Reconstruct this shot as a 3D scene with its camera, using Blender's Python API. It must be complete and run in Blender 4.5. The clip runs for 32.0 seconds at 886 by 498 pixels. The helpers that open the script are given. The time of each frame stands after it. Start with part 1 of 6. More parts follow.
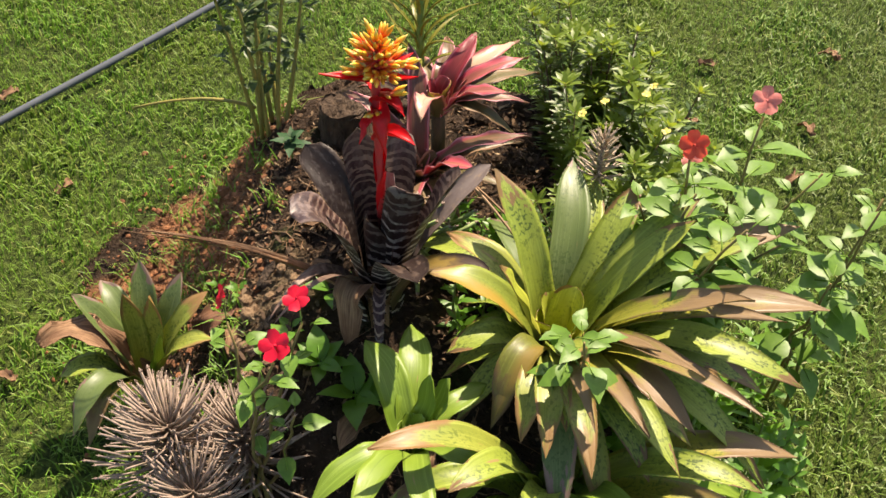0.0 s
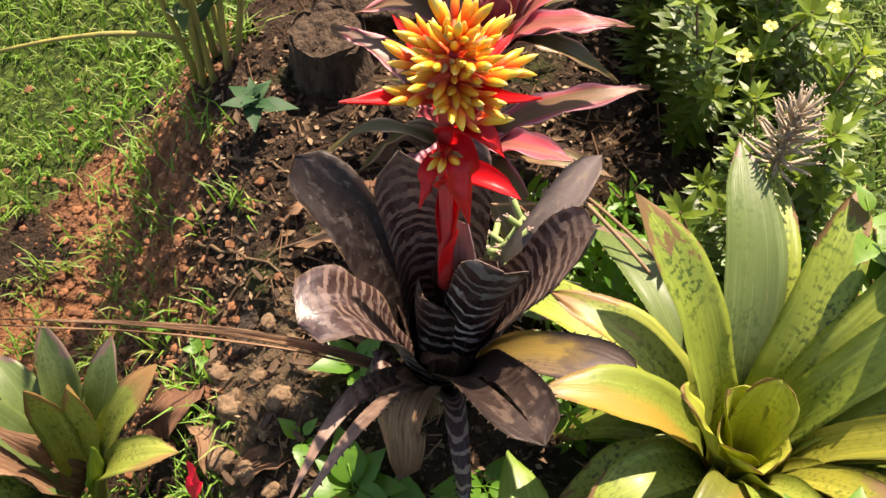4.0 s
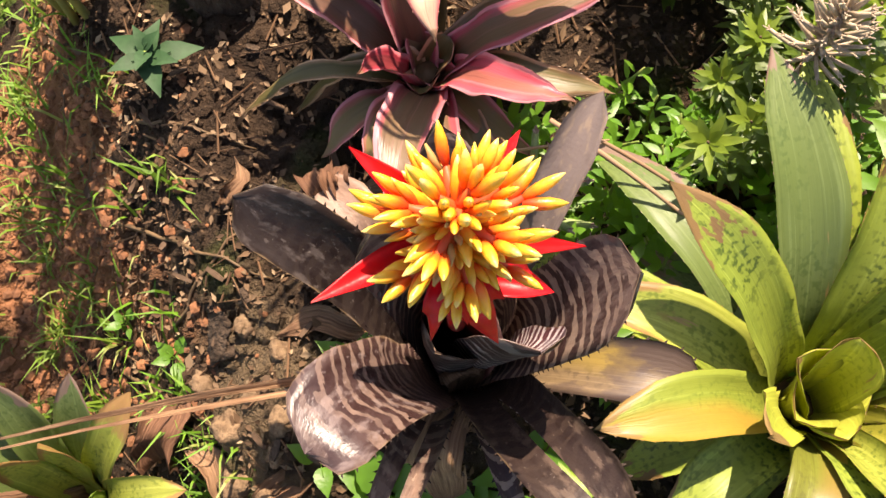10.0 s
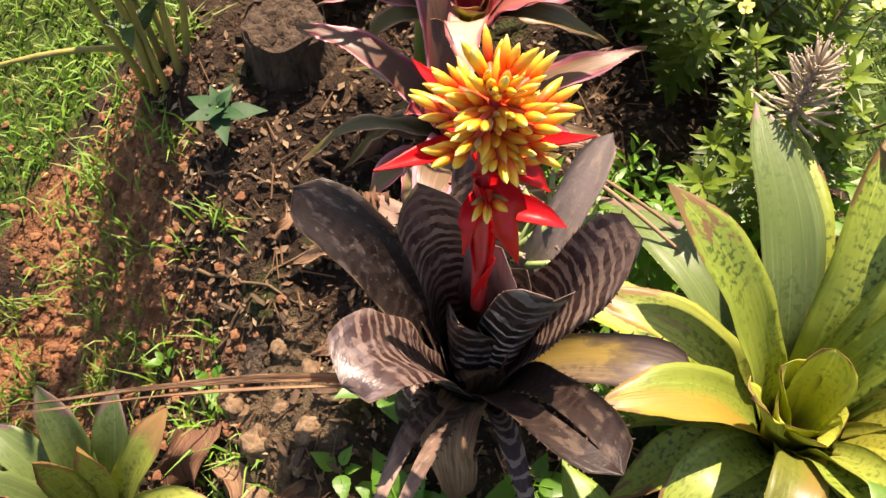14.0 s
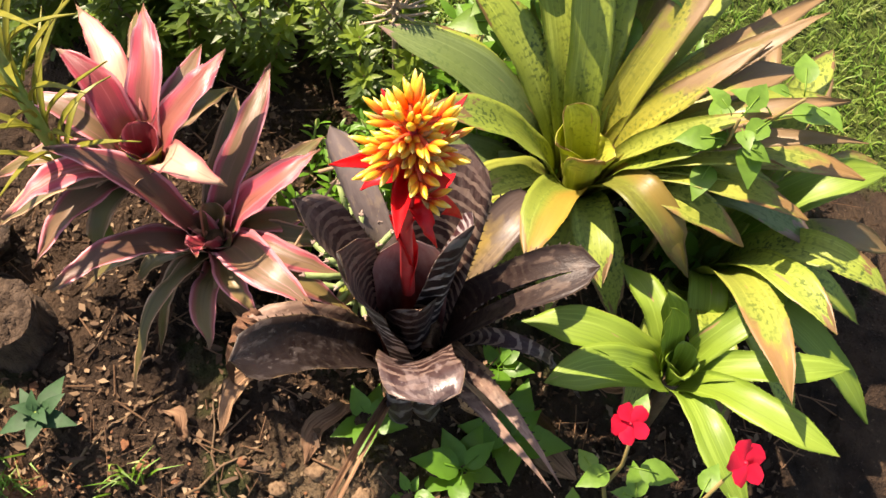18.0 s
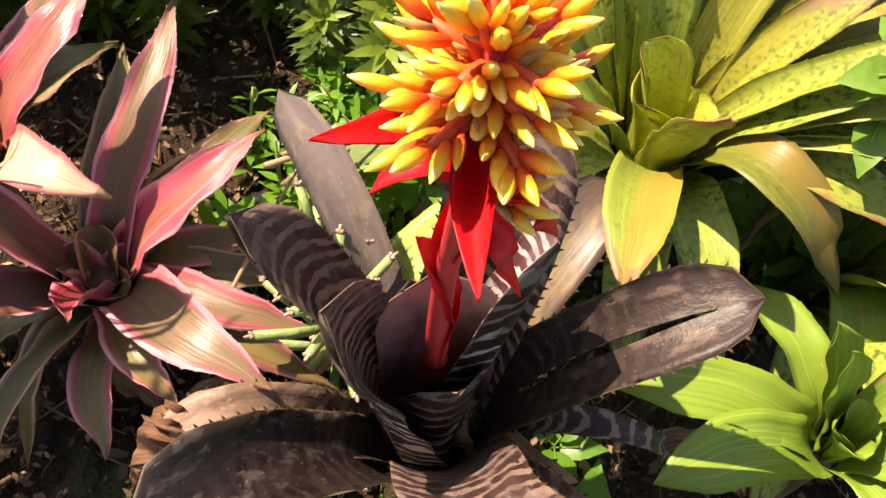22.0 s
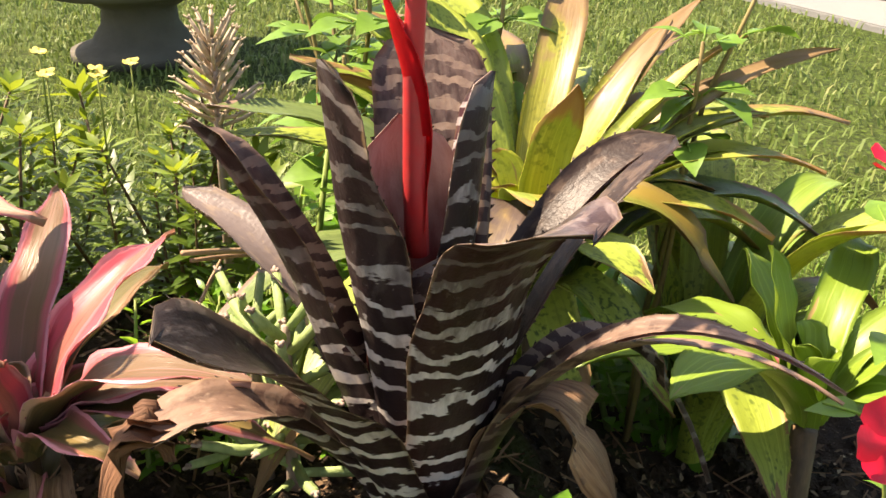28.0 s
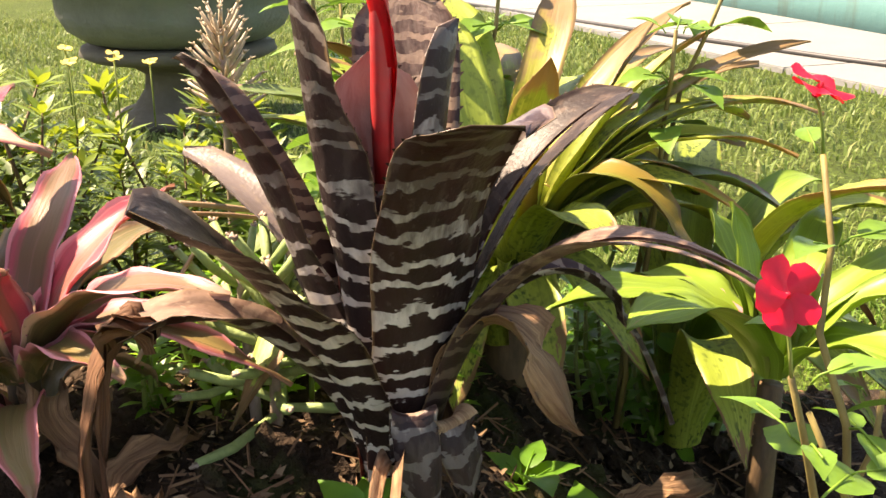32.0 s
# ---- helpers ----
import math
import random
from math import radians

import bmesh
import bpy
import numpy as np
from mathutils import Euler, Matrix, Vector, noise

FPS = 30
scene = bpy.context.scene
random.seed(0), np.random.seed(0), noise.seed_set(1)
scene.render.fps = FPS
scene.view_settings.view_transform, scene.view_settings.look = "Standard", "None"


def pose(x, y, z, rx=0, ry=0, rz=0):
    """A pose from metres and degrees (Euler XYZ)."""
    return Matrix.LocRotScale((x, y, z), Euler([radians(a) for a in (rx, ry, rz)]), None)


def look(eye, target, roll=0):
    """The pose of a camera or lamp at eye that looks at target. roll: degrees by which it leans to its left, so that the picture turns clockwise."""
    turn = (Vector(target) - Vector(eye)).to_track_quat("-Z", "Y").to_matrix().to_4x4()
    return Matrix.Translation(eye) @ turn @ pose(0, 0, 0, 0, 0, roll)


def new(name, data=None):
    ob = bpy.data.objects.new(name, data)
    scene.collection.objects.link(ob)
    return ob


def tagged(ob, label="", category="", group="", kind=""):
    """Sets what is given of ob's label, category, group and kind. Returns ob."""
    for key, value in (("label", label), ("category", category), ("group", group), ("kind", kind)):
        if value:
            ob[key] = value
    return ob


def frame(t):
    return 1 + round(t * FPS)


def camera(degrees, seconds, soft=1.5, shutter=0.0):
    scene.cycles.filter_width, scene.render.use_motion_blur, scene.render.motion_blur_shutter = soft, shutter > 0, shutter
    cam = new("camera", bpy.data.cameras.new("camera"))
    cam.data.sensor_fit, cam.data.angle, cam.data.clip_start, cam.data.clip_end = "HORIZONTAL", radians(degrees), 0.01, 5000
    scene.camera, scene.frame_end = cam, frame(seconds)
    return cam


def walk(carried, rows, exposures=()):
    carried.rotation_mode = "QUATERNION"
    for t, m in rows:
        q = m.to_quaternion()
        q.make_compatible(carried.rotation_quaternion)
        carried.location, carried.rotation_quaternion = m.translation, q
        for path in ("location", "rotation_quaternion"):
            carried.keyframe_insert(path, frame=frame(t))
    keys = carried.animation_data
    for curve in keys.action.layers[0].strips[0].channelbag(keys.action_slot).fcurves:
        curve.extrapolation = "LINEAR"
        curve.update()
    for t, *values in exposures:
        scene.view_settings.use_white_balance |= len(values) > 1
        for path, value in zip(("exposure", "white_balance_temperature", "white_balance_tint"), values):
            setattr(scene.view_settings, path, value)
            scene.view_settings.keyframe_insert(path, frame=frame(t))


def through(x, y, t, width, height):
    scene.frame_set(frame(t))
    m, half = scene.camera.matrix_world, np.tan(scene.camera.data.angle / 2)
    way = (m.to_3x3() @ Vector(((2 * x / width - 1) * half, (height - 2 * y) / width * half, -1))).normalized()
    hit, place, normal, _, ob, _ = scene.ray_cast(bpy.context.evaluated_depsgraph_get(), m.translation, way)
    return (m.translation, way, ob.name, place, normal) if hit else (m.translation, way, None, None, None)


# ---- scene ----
cam = camera(46.0, 32.0)
PATH = [
    (0.0, (0.1320, -1.2121, 1.6747), (0.1256, -0.6426, 1.1129), 2.14),
    (0.5, (0.1198, -1.0994, 1.6370), (0.1048, -0.5395, 1.0658), 2.62),
    (1.0, (0.0270, -0.9411, 1.6128), (0.0378, -0.3945, 1.0287), 1.51),
    (1.5, (-0.0495, -0.8158, 1.6125), (-0.0003, -0.2934, 1.0086), -0.58),
    (2.0, (-0.0669, -0.7333, 1.5885), (-0.0021, -0.2408, 0.9615), -0.93),
    (2.5, (-0.0488, -0.6458, 1.5161), (-0.0003, -0.1737, 0.8720), 0.57),
    (4.5, (-0.0394, -0.4682, 1.3665), (0.0114, -0.0386, 0.6936), 3.16),
    (5.0, (-0.0671, -0.4460, 1.3784), (0.0104, -0.0275, 0.7010), 3.70),
    (5.5, (-0.0720, -0.4381, 1.3816), (0.0132, -0.0244, 0.7022), 4.03),
    (6.0, (-0.0642, -0.4407, 1.3694), (0.0208, -0.0228, 0.6925), 4.34),
    (6.5, (-0.0277, -0.4304, 1.3385), (0.0389, -0.0178, 0.6564), 3.03),
    (7.0, (-0.0426, -0.3819, 1.3377), (0.0312, -0.0041, 0.6363), 3.27),
    (7.5, (-0.0660, -0.2927, 1.3648), (0.0222, 0.0187, 0.6331), 4.75),
    (8.0, (-0.0692, -0.2192, 1.3506), (0.0165, 0.0277, 0.5945), 4.84),
    (8.5, (-0.0383, -0.1483, 1.3595), (0.0271, 0.0556, 0.5887), 0.94),
    (9.0, (-0.0225, -0.1235, 1.3398), (0.0316, 0.0699, 0.5654), -2.21),
    (9.5, (-0.0219, -0.1205, 1.3345), (0.0269, 0.0714, 0.5594), -3.22),
    (10.0, (-0.0255, -0.1231, 1.3378), (0.0216, 0.0738, 0.5639), -3.31),
    (10.5, (-0.0271, -0.1252, 1.3433), (0.0229, 0.0791, 0.5715), -2.08),
    (11.0, (-0.0255, -0.1274, 1.3518), (0.0247, 0.0911, 0.5838), -2.07),
    (11.5, (-0.0271, -0.1349, 1.3536), (0.0212, 0.0975, 0.5896), -2.59),
    (12.0, (-0.0254, -0.1450, 1.3625), (0.0176, 0.0957, 0.6008), -3.76),
    (12.5, (-0.0242, -0.1586, 1.3705), (0.0165, 0.0906, 0.6114), -4.07),
    (13.0, (-0.0280, -0.2087, 1.3626), (0.0164, 0.0720, 0.6148), -2.37),
    (13.5, (-0.0397, -0.2899, 1.3689), (0.0095, 0.0354, 0.6397), -1.24),
    (15.5, (-0.4133, -0.4064, 1.4530), (-0.0918, -0.0800, 0.7972), -0.78),
    (16.0, (-0.4453, -0.3613, 1.4887), (-0.0837, -0.0956, 0.8264), -2.79),
    (16.5, (-0.4141, -0.2800, 1.4896), (-0.0549, -0.0693, 0.8065), -4.99),
    (17.0, (-0.4621, -0.1880, 1.5102), (-0.1011, -0.0504, 0.8097), -0.31),
    (17.5, (-0.4893, -0.1230, 1.5612), (-0.1233, -0.0368, 0.8550), 3.41),
    (18.0, (-0.4234, -0.1300, 1.5511), (-0.0756, -0.0377, 0.8366), 2.93),
    (18.5, (-0.3680, -0.1369, 1.5325), (-0.0479, -0.0288, 0.8073), 1.10),
    (19.0, (-0.3060, -0.1075, 1.4989), (-0.0139, -0.0111, 0.7604), 0.50),
    (19.5, (-0.2774, -0.0935, 1.4660), (0.0030, -0.0206, 0.7204), 5.16),
    (20.0, (-0.1880, -0.0501, 1.2803), (0.0787, 0.0101, 0.5285), 8.61),
    (20.5, (-0.1757, -0.0408, 1.2454), (0.0803, 0.0247, 0.4903), 7.58),
    (21.0, (-0.1678, -0.0388, 1.2394), (0.0894, 0.0368, 0.4856), 5.41),
    (21.5, (-0.1869, -0.0386, 1.1923), (0.1088, 0.0424, 0.4534), 4.05),
    (22.0, (-0.2159, 0.0008, 1.1444), (0.1407, 0.0407, 0.4294), 6.94),
    (22.5, (-0.2505, 0.0378, 1.1078), (0.1629, 0.0363, 0.4229), 8.18),
    (23.0, (-0.2774, 0.0537, 1.0639), (0.1716, 0.0277, 0.4022), 8.62),
    (23.5, (-0.2979, 0.0473, 1.0272), (0.1749, 0.0074, 0.3830), 8.90),
    (24.0, (-0.3441, 0.0308, 0.9971), (0.1443, 0.0036, 0.3641), 7.99),
    (24.5, (-0.3781, 0.0126, 0.9815), (0.1319, 0.0033, 0.3652), 5.75),
    (26.5, (-0.3642, 0.0946, 0.8783), (0.2130, -0.0266, 0.3377), 3.32),
    (27.0, (-0.3724, 0.0764, 0.8343), (0.2416, -0.0767, 0.3449), 3.69),
    (27.5, (-0.4636, 0.0851, 0.8182), (0.2050, -0.0375, 0.3964), 0.64),
    (28.0, (-0.5756, 0.0982, 0.7791), (0.1533, -0.0141, 0.4692), -0.11),
    (28.5, (-0.6548, 0.0977, 0.7405), (0.1023, -0.0186, 0.5096), 0.78),
    (29.0, (-0.6722, 0.0953, 0.7223), (0.0921, -0.0122, 0.5117), 0.73),
    (29.5, (-0.6788, 0.0913, 0.7105), (0.0883, 0.0005, 0.5023), 0.68),
    (30.0, (-0.6808, 0.0927, 0.7003), (0.0860, 0.0135, 0.4865), 0.34),
    (30.5, (-0.6674, 0.0828, 0.6913), (0.0961, 0.0092, 0.4638), -0.03),
    (31.0, (-0.6659, 0.0769, 0.6906), (0.0942, 0.0062, 0.4513), -0.25),
    (31.5, (-0.6662, 0.0743, 0.6921), (0.0928, 0.0014, 0.4502), -0.54),
    (32.0, (-0.6697, 0.0589, 0.6979), (0.0872, -0.0235, 0.4523), -0.59),
]
walk(cam, [(t, look(eye, target, roll)) for t, eye, target, roll in PATH],
     [(0.0, 1.16, 7900.0, 16.0), (2.0, 1.31, 7900.0, 17.5), (5.0, 1.41, 7900.0, 20.5), (9.0, 1.48, 8000.0, 21.5), (13.0, 1.48, 8000.0, 21.5), (21.0, 1.51, 8200.0, 20.5), (24.0, 1.85, 8800.0, 22.0), (26.5, 2.08, 8300.0, 20.0), (28.0, 1.82, 8600.0, 19.0), (29.0, 1.42, 9000.0, 17.0), (30.0, 1.56, 9000.0, 18.0), (31.0, 1.96, 9100.0, 20.5), (32.0, 2.08, 9100.0, 20.5)])

# world, sun and exposure
world = bpy.data.worlds.new("sky")
scene.world = world
world.use_nodes = True
wn = world.node_tree
sky = wn.nodes.new("ShaderNodeTexSky")
sky.sky_type = "NISHITA"
sky.sun_disc = False
SUN_AZ, SUN_EL = 25.0, 56.0
sky.sun_elevation = radians(SUN_EL)
sky.sun_rotation = radians(SUN_AZ)
wn.links.new(sky.outputs[0], wn.nodes["Background"].inputs[0])
wn.nodes["Background"].inputs[1].default_value = 0.10
sun_data = bpy.data.lights.new("sun", "SUN")
sun_data.energy, sun_data.angle, sun_data.color = 4.6, radians(0.6), (1.0, 0.95, 0.86)
sun_way = Vector((math.sin(radians(SUN_AZ)) * math.cos(radians(SUN_EL)), math.cos(radians(SUN_AZ)) * math.cos(radians(SUN_EL)), math.sin(radians(SUN_EL))))
sun = new("sun", sun_data)
sun.matrix_world = look(sun_way * 30, (0, 0, 0))


# ---------------------------------------------------------------- materials
class Nodes:
    """A small hand for node materials."""

    def __init__(self, name):
        self.m = bpy.data.materials.new(name)
        self.m.use_nodes = True
        self.t = self.m.node_tree
        self.b = self.t.nodes["Principled BSDF"]
        self.out = self.t.nodes["Material Output"]

    def node(self, kind, operation=""):
        n = self.t.nodes.new("ShaderNode" + kind)
        if operation:
            n.operation = operation
        return n

    def put(self, socket, value):
        if isinstance(value, bpy.types.NodeSocket):
            self.t.links.new(value, socket)
        elif value is not None:
            if isinstance(value, (tuple, list)) and len(value) == 3 and socket.type == "RGBA":
                value = (*value, 1)
            socket.default_value = value

    def uv(self, layer):
        n = self.node("UVMap")
        n.uv_map = layer
        s = self.node("SeparateXYZ")
        self.put(s.inputs[0], n.outputs[0])
        return s.outputs[0], s.outputs[1], n.outputs[0]

    def object_place(self):
        return self.node("TexCoord").outputs["Object"]

    def noise(self, vector, scale, detail=3.0, rough=0.55, stretch=None, shift=None):
        if stretch or shift:
            mp = self.node("Mapping")
            self.put(mp.inputs[0], vector)
            if stretch:
                mp.inputs["Scale"].default_value = stretch
            if shift is not None:
                self.put(mp.inputs["Location"], shift)
            vector = mp.outputs[0]
        n = self.node("TexNoise")
        self.put(n.inputs["Vector"], vector)
        n.inputs["Scale"].default_value, n.inputs["Detail"].default_value, n.inputs["Roughness"].default_value = scale, detail, rough
        return n.outputs["Fac"]

    def voronoi(self, vector, scale):
        n = self.node("TexVoronoi")
        self.put(n.inputs["Vector"], vector)
        n.inputs["Scale"].default_value = scale
        return n.outputs["Distance"]

    def math(self, op, a, b=None, clamp=False):
        n = self.node("Math", op)
        n.use_clamp = clamp
        self.put(n.inputs[0], a)
        if b is not None:
            self.put(n.inputs[1], b)
        return n.outputs[0]

    def ramp(self, fac, *stops):
        """stops: (place, colour or grey)"""
        n = self.node("ValToRGB")
        e = n.color_ramp.elements
        while len(e) < len(stops):
            e.new(0.5)
        for el, (p, c) in zip(e, stops):
            el.position = p
            el.color = (c, c, c, 1) if isinstance(c, (int, float)) else (*c, 1)
        self.put(n.inputs[0], fac)
        return n.outputs[0]

    def mix(self, fac, a, b, blend="MIX"):
        n = self.node("Mix")
        n.data_type, n.blend_type = "RGBA", blend
        self.put(n.inputs[0], fac)
        self.put(n.inputs[6], a)
        self.put(n.inputs[7], b)
        return n.outputs[2]

    def random(self):
        return self.node("ObjectInfo").outputs["Random"]

    def shade(self, colour, rough=0.5, bump=None, depth=0.002, gloss=0.5, sheen=0.0, through=0.0, glow=None, metal=0.0):
        b = self.b
        self.put(b.inputs["Base Color"], colour)
        self.put(b.inputs["Roughness"], rough)
        b.inputs["Specular IOR Level"].default_value = gloss
        b.inputs["Metallic"].default_value = metal
        if sheen:
            b.inputs["Coat Weight"].default_value = sheen
            b.inputs["Coat Roughness"].default_value = 0.25
        if bump is not None:
            n = self.node("Bump")
            n.inputs["Strength"].default_value = 1.0
            n.inputs["Distance"].default_value = depth
            self.put(n.inputs["Height"], bump)
            self.put(b.inputs["Normal"], n.outputs[0])
        if through:
            tr = self.node("BsdfTranslucent")
            self.put(tr.inputs[0], glow if glow is not None else colour)
            mx = self.node("MixShader")
            mx.inputs[0].default_value = through
            self.put(mx.inputs[1], b.outputs[0])
            self.put(mx.inputs[2], tr.outputs[0])
            self.put(self.out.inputs[0], mx.outputs[0])
        return self.m


def leaf_noise(k, scale, stretch=None, detail=3.0, seed=37.0):
    """Noise on the leaf's own length and width, different on every leaf."""
    _, _, flat = k.uv("size")
    r = k.random()
    c = k.node("CombineXYZ")
    k.put(c.inputs[2], k.math("MULTIPLY", r, seed))
    v = k.node("VectorMath", "ADD")
    k.put(v.inputs[0], flat)
    k.put(v.inputs[1], c.outputs[0])
    return k.noise(v.outputs[0], scale, detail, 0.55, stretch)


def zebra_material(name, dark, pale, contrast, rough, worn, through=0.06, step=0.0215, wob_by=0.034, old=(0.11, 0.078, 0.072), worn_from=0.55, gloss=0.28, fade_from=0.48, fade_to=0.45, cover=0.60, scuff=0.5, scuff_colour=(0.26, 0.205, 0.175)):
    k = Nodes(name)
    u, v, _ = k.uv("leaf")
    x, y, _ = k.uv("size")
    wob = leaf_noise(k, 26, (1, 1, 1), 3)
    wob2 = leaf_noise(k, 120, (0.5, 2.2, 1), 3)
    # cross bands about 2 cm apart, ragged at their edges
    bow = k.math("MULTIPLY", k.math("POWER", k.math("ABSOLUTE", k.math("SUBTRACT", u, 0.5)), 2.0), 0.03)
    w = k.math("ADD", k.math("ADD", y, bow), k.math("ADD", k.math("MULTIPLY", wob, wob_by), k.math("MULTIPLY", wob2, 0.010)))
    s = k.math("SINE", k.math("MULTIPLY", w, 2 * math.pi / step))
    band = k.ramp(k.math("ADD", k.math("ADD", k.math("MULTIPLY", s, 0.5), 0.5), k.math("MULTIPLY", k.math("SUBTRACT", leaf_noise(k, 18, (1.6, 0.7, 1), 2, 61.0), 0.5), 0.45)), (cover, 0.0), (cover + 0.11, 1.0))
    streak = leaf_noise(k, 45, (2.6, 0.8, 1), 5)
    speck = leaf_noise(k, 300, None, 2)
    pale_v = k.mix(k.ramp(streak, (0.3, 0.0), (0.75, 1.0)), pale, tuple(c * 0.7 for c in pale))
    dark_v = k.mix(k.ramp(streak, (0.35, 0.0), (0.7, 1.0)), dark, tuple(c * 1.5 + 0.006 for c in dark))
    fade = k.ramp(k.math("ADD", v, k.math("MULTIPLY", k.math("SUBTRACT", streak, 0.5), 0.5)), (fade_from, 1.0), (fade_from + 0.28, fade_to))
    col = k.mix(k.math("MULTIPLY", k.math("MULTIPLY", band, contrast), fade), dark_v, pale_v)
    # grey, worn, corky towards the tip, and tan at the margin
    wear = k.math("ADD", v, k.math("MULTIPLY", k.math("SUBTRACT", streak, 0.5), 0.9))
    col = k.mix(k.math("MULTIPLY", k.ramp(wear, (worn_from, 0.0), (worn_from + 0.5, 1.0)), worn), col, old)
    edge = k.math("ABSOLUTE", k.math("SUBTRACT", u, 0.5))
    scar = k.math("MULTIPLY", k.ramp(k.math("ADD", edge, k.math("MULTIPLY", leaf_noise(k, 35), 0.12)), (0.545, 0.0), (0.56, 1.0)), 0.28)
    col = k.mix(scar, col, (0.33, 0.22, 0.11))
    col = k.mix(k.ramp(speck, (0.70, 0.0), (0.76, 0.35)), col, (0.22, 0.18, 0.15))
    # abraded streaks and pale flecks, more of them towards the end
    rub = leaf_noise(k, 46, (1.9, 0.85, 1), 8, 71.0)
    rub = k.ramp(k.math("ADD", rub, k.math("MULTIPLY", k.math("SUBTRACT", v, 0.6), 0.16)), (0.575, 0.0), (0.66, 1.0))
    fleck = k.ramp(leaf_noise(k, 130, (1.6, 0.8, 1), 2, 83.0), (0.665, 0.0), (0.70, 0.8))
    col = k.mix(k.math("MULTIPLY", k.math("ADD", k.math("MULTIPLY", rub, 0.75), fleck, True), scuff), col, scuff_colour)
    height = k.math("ADD", k.math("MULTIPLY", streak, 0.6), k.math("MULTIPLY", speck, 0.3))
    return k.shade(col, rough, height, 0.0012, gloss, 0.0, through, (0.35, 0.08, 0.05))


zebra_top = zebra_material("zebra_leaf_top", (0.030, 0.0145, 0.0130), (0.30, 0.21, 0.158), 0.85, 0.46, 0.55, step=0.0155, wob_by=0.036, old=(0.165, 0.112, 0.094), worn_from=0.72, fade_from=0.74, fade_to=0.6, gloss=0.28, scuff=0.2)
zebra_curled = zebra_material("curled_leaf_top", (0.032, 0.015, 0.0135), (0.23, 0.155, 0.122), 0.8, 0.36, 0.5, step=0.0165, wob_by=0.040, old=(0.075, 0.050, 0.046), worn_from=0.62, fade_from=0.70, fade_to=0.5, gloss=0.5, scuff=0.5, scuff_colour=(0.27, 0.21, 0.195))
zebra_worn = zebra_material("worn_leaf_top", (0.015, 0.008, 0.0066), (0.055, 0.036, 0.027), 0.7, 0.44, 0.5, step=0.016, wob_by=0.05, gloss=0.26, old=(0.034, 0.022, 0.017), worn_from=0.52, scuff=0.38, scuff_colour=(0.21, 0.145, 0.105))
# dark brown leaf top, colours lowered further to stand for a shaded face
zebra_shaded = zebra_material("dark_leaf_top", (0.011, 0.0062, 0.0052), (0.036, 0.025, 0.020), 0.7, 0.46, 0.5, step=0.016, wob_by=0.05, gloss=0.25, old=(0.027, 0.020, 0.017), worn_from=0.60, scuff=0.36, scuff_colour=(0.17, 0.14, 0.125))
zebra_grey = zebra_material("grey_leaf_top", (0.060, 0.042, 0.038), (0.13, 0.10, 0.088), 0.4, 0.42, 0.9, step=0.018, wob_by=0.05, gloss=0.35, old=(0.158, 0.126, 0.114), worn_from=0.30, scuff=0.5, scuff_colour=(0.30, 0.22, 0.14))
# pinkish pale end, begun lower to paint in sun on the rim
zebra_inner = zebra_material("inner_leaf_top", (0.17, 0.050, 0.042), (0.20, 0.085, 0.070), 0.35, 0.42, 0.95, 0.34, step=0.018, old=(0.46, 0.32, 0.30), worn_from=0.50, scuff=0.1)
zebra_under = zebra_material("zebra_leaf_underside", (0.014, 0.0080, 0.0082), (0.60, 0.55, 0.50), 1.0, 0.5, 0.25, gloss=0.25, step=0.0215, wob_by=0.046, old=(0.042, 0.021, 0.017), fade_from=0.44, fade_to=0.22, worn_from=0.5, cover=0.72, scuff=0.12)
zebra_outer = zebra_material("dark_leaf_underside", (0.017, 0.0080, 0.0068), (0.60, 0.55, 0.50), 1.0, 0.5, 0.25, gloss=0.25, step=0.0215, wob_by=0.046, old=(0.042, 0.021, 0.017), fade_from=0.36, fade_to=0.14, worn_from=0.5, cover=0.72, scuff=0.12)
zebra_pale = zebra_material("pale_zebra_leaf", (0.085, 0.030, 0.034), (0.62, 0.53, 0.51), 1.0, 0.42, 0.6, gloss=0.35, step=0.0150, wob_by=0.030, fade_from=0.9, old=(0.17, 0.14, 0.15), worn_from=0.74, scuff=0.1)
zebra_split = zebra_material("split_leaf", (0.024, 0.012, 0.010), (0.16, 0.12, 0.09), 0.6, 0.5, 1.0, step=0.020, old=(0.25, 0.155, 0.110), worn_from=0.45, gloss=0.3, scuff=0.55, scuff_colour=(0.36, 0.25, 0.18))


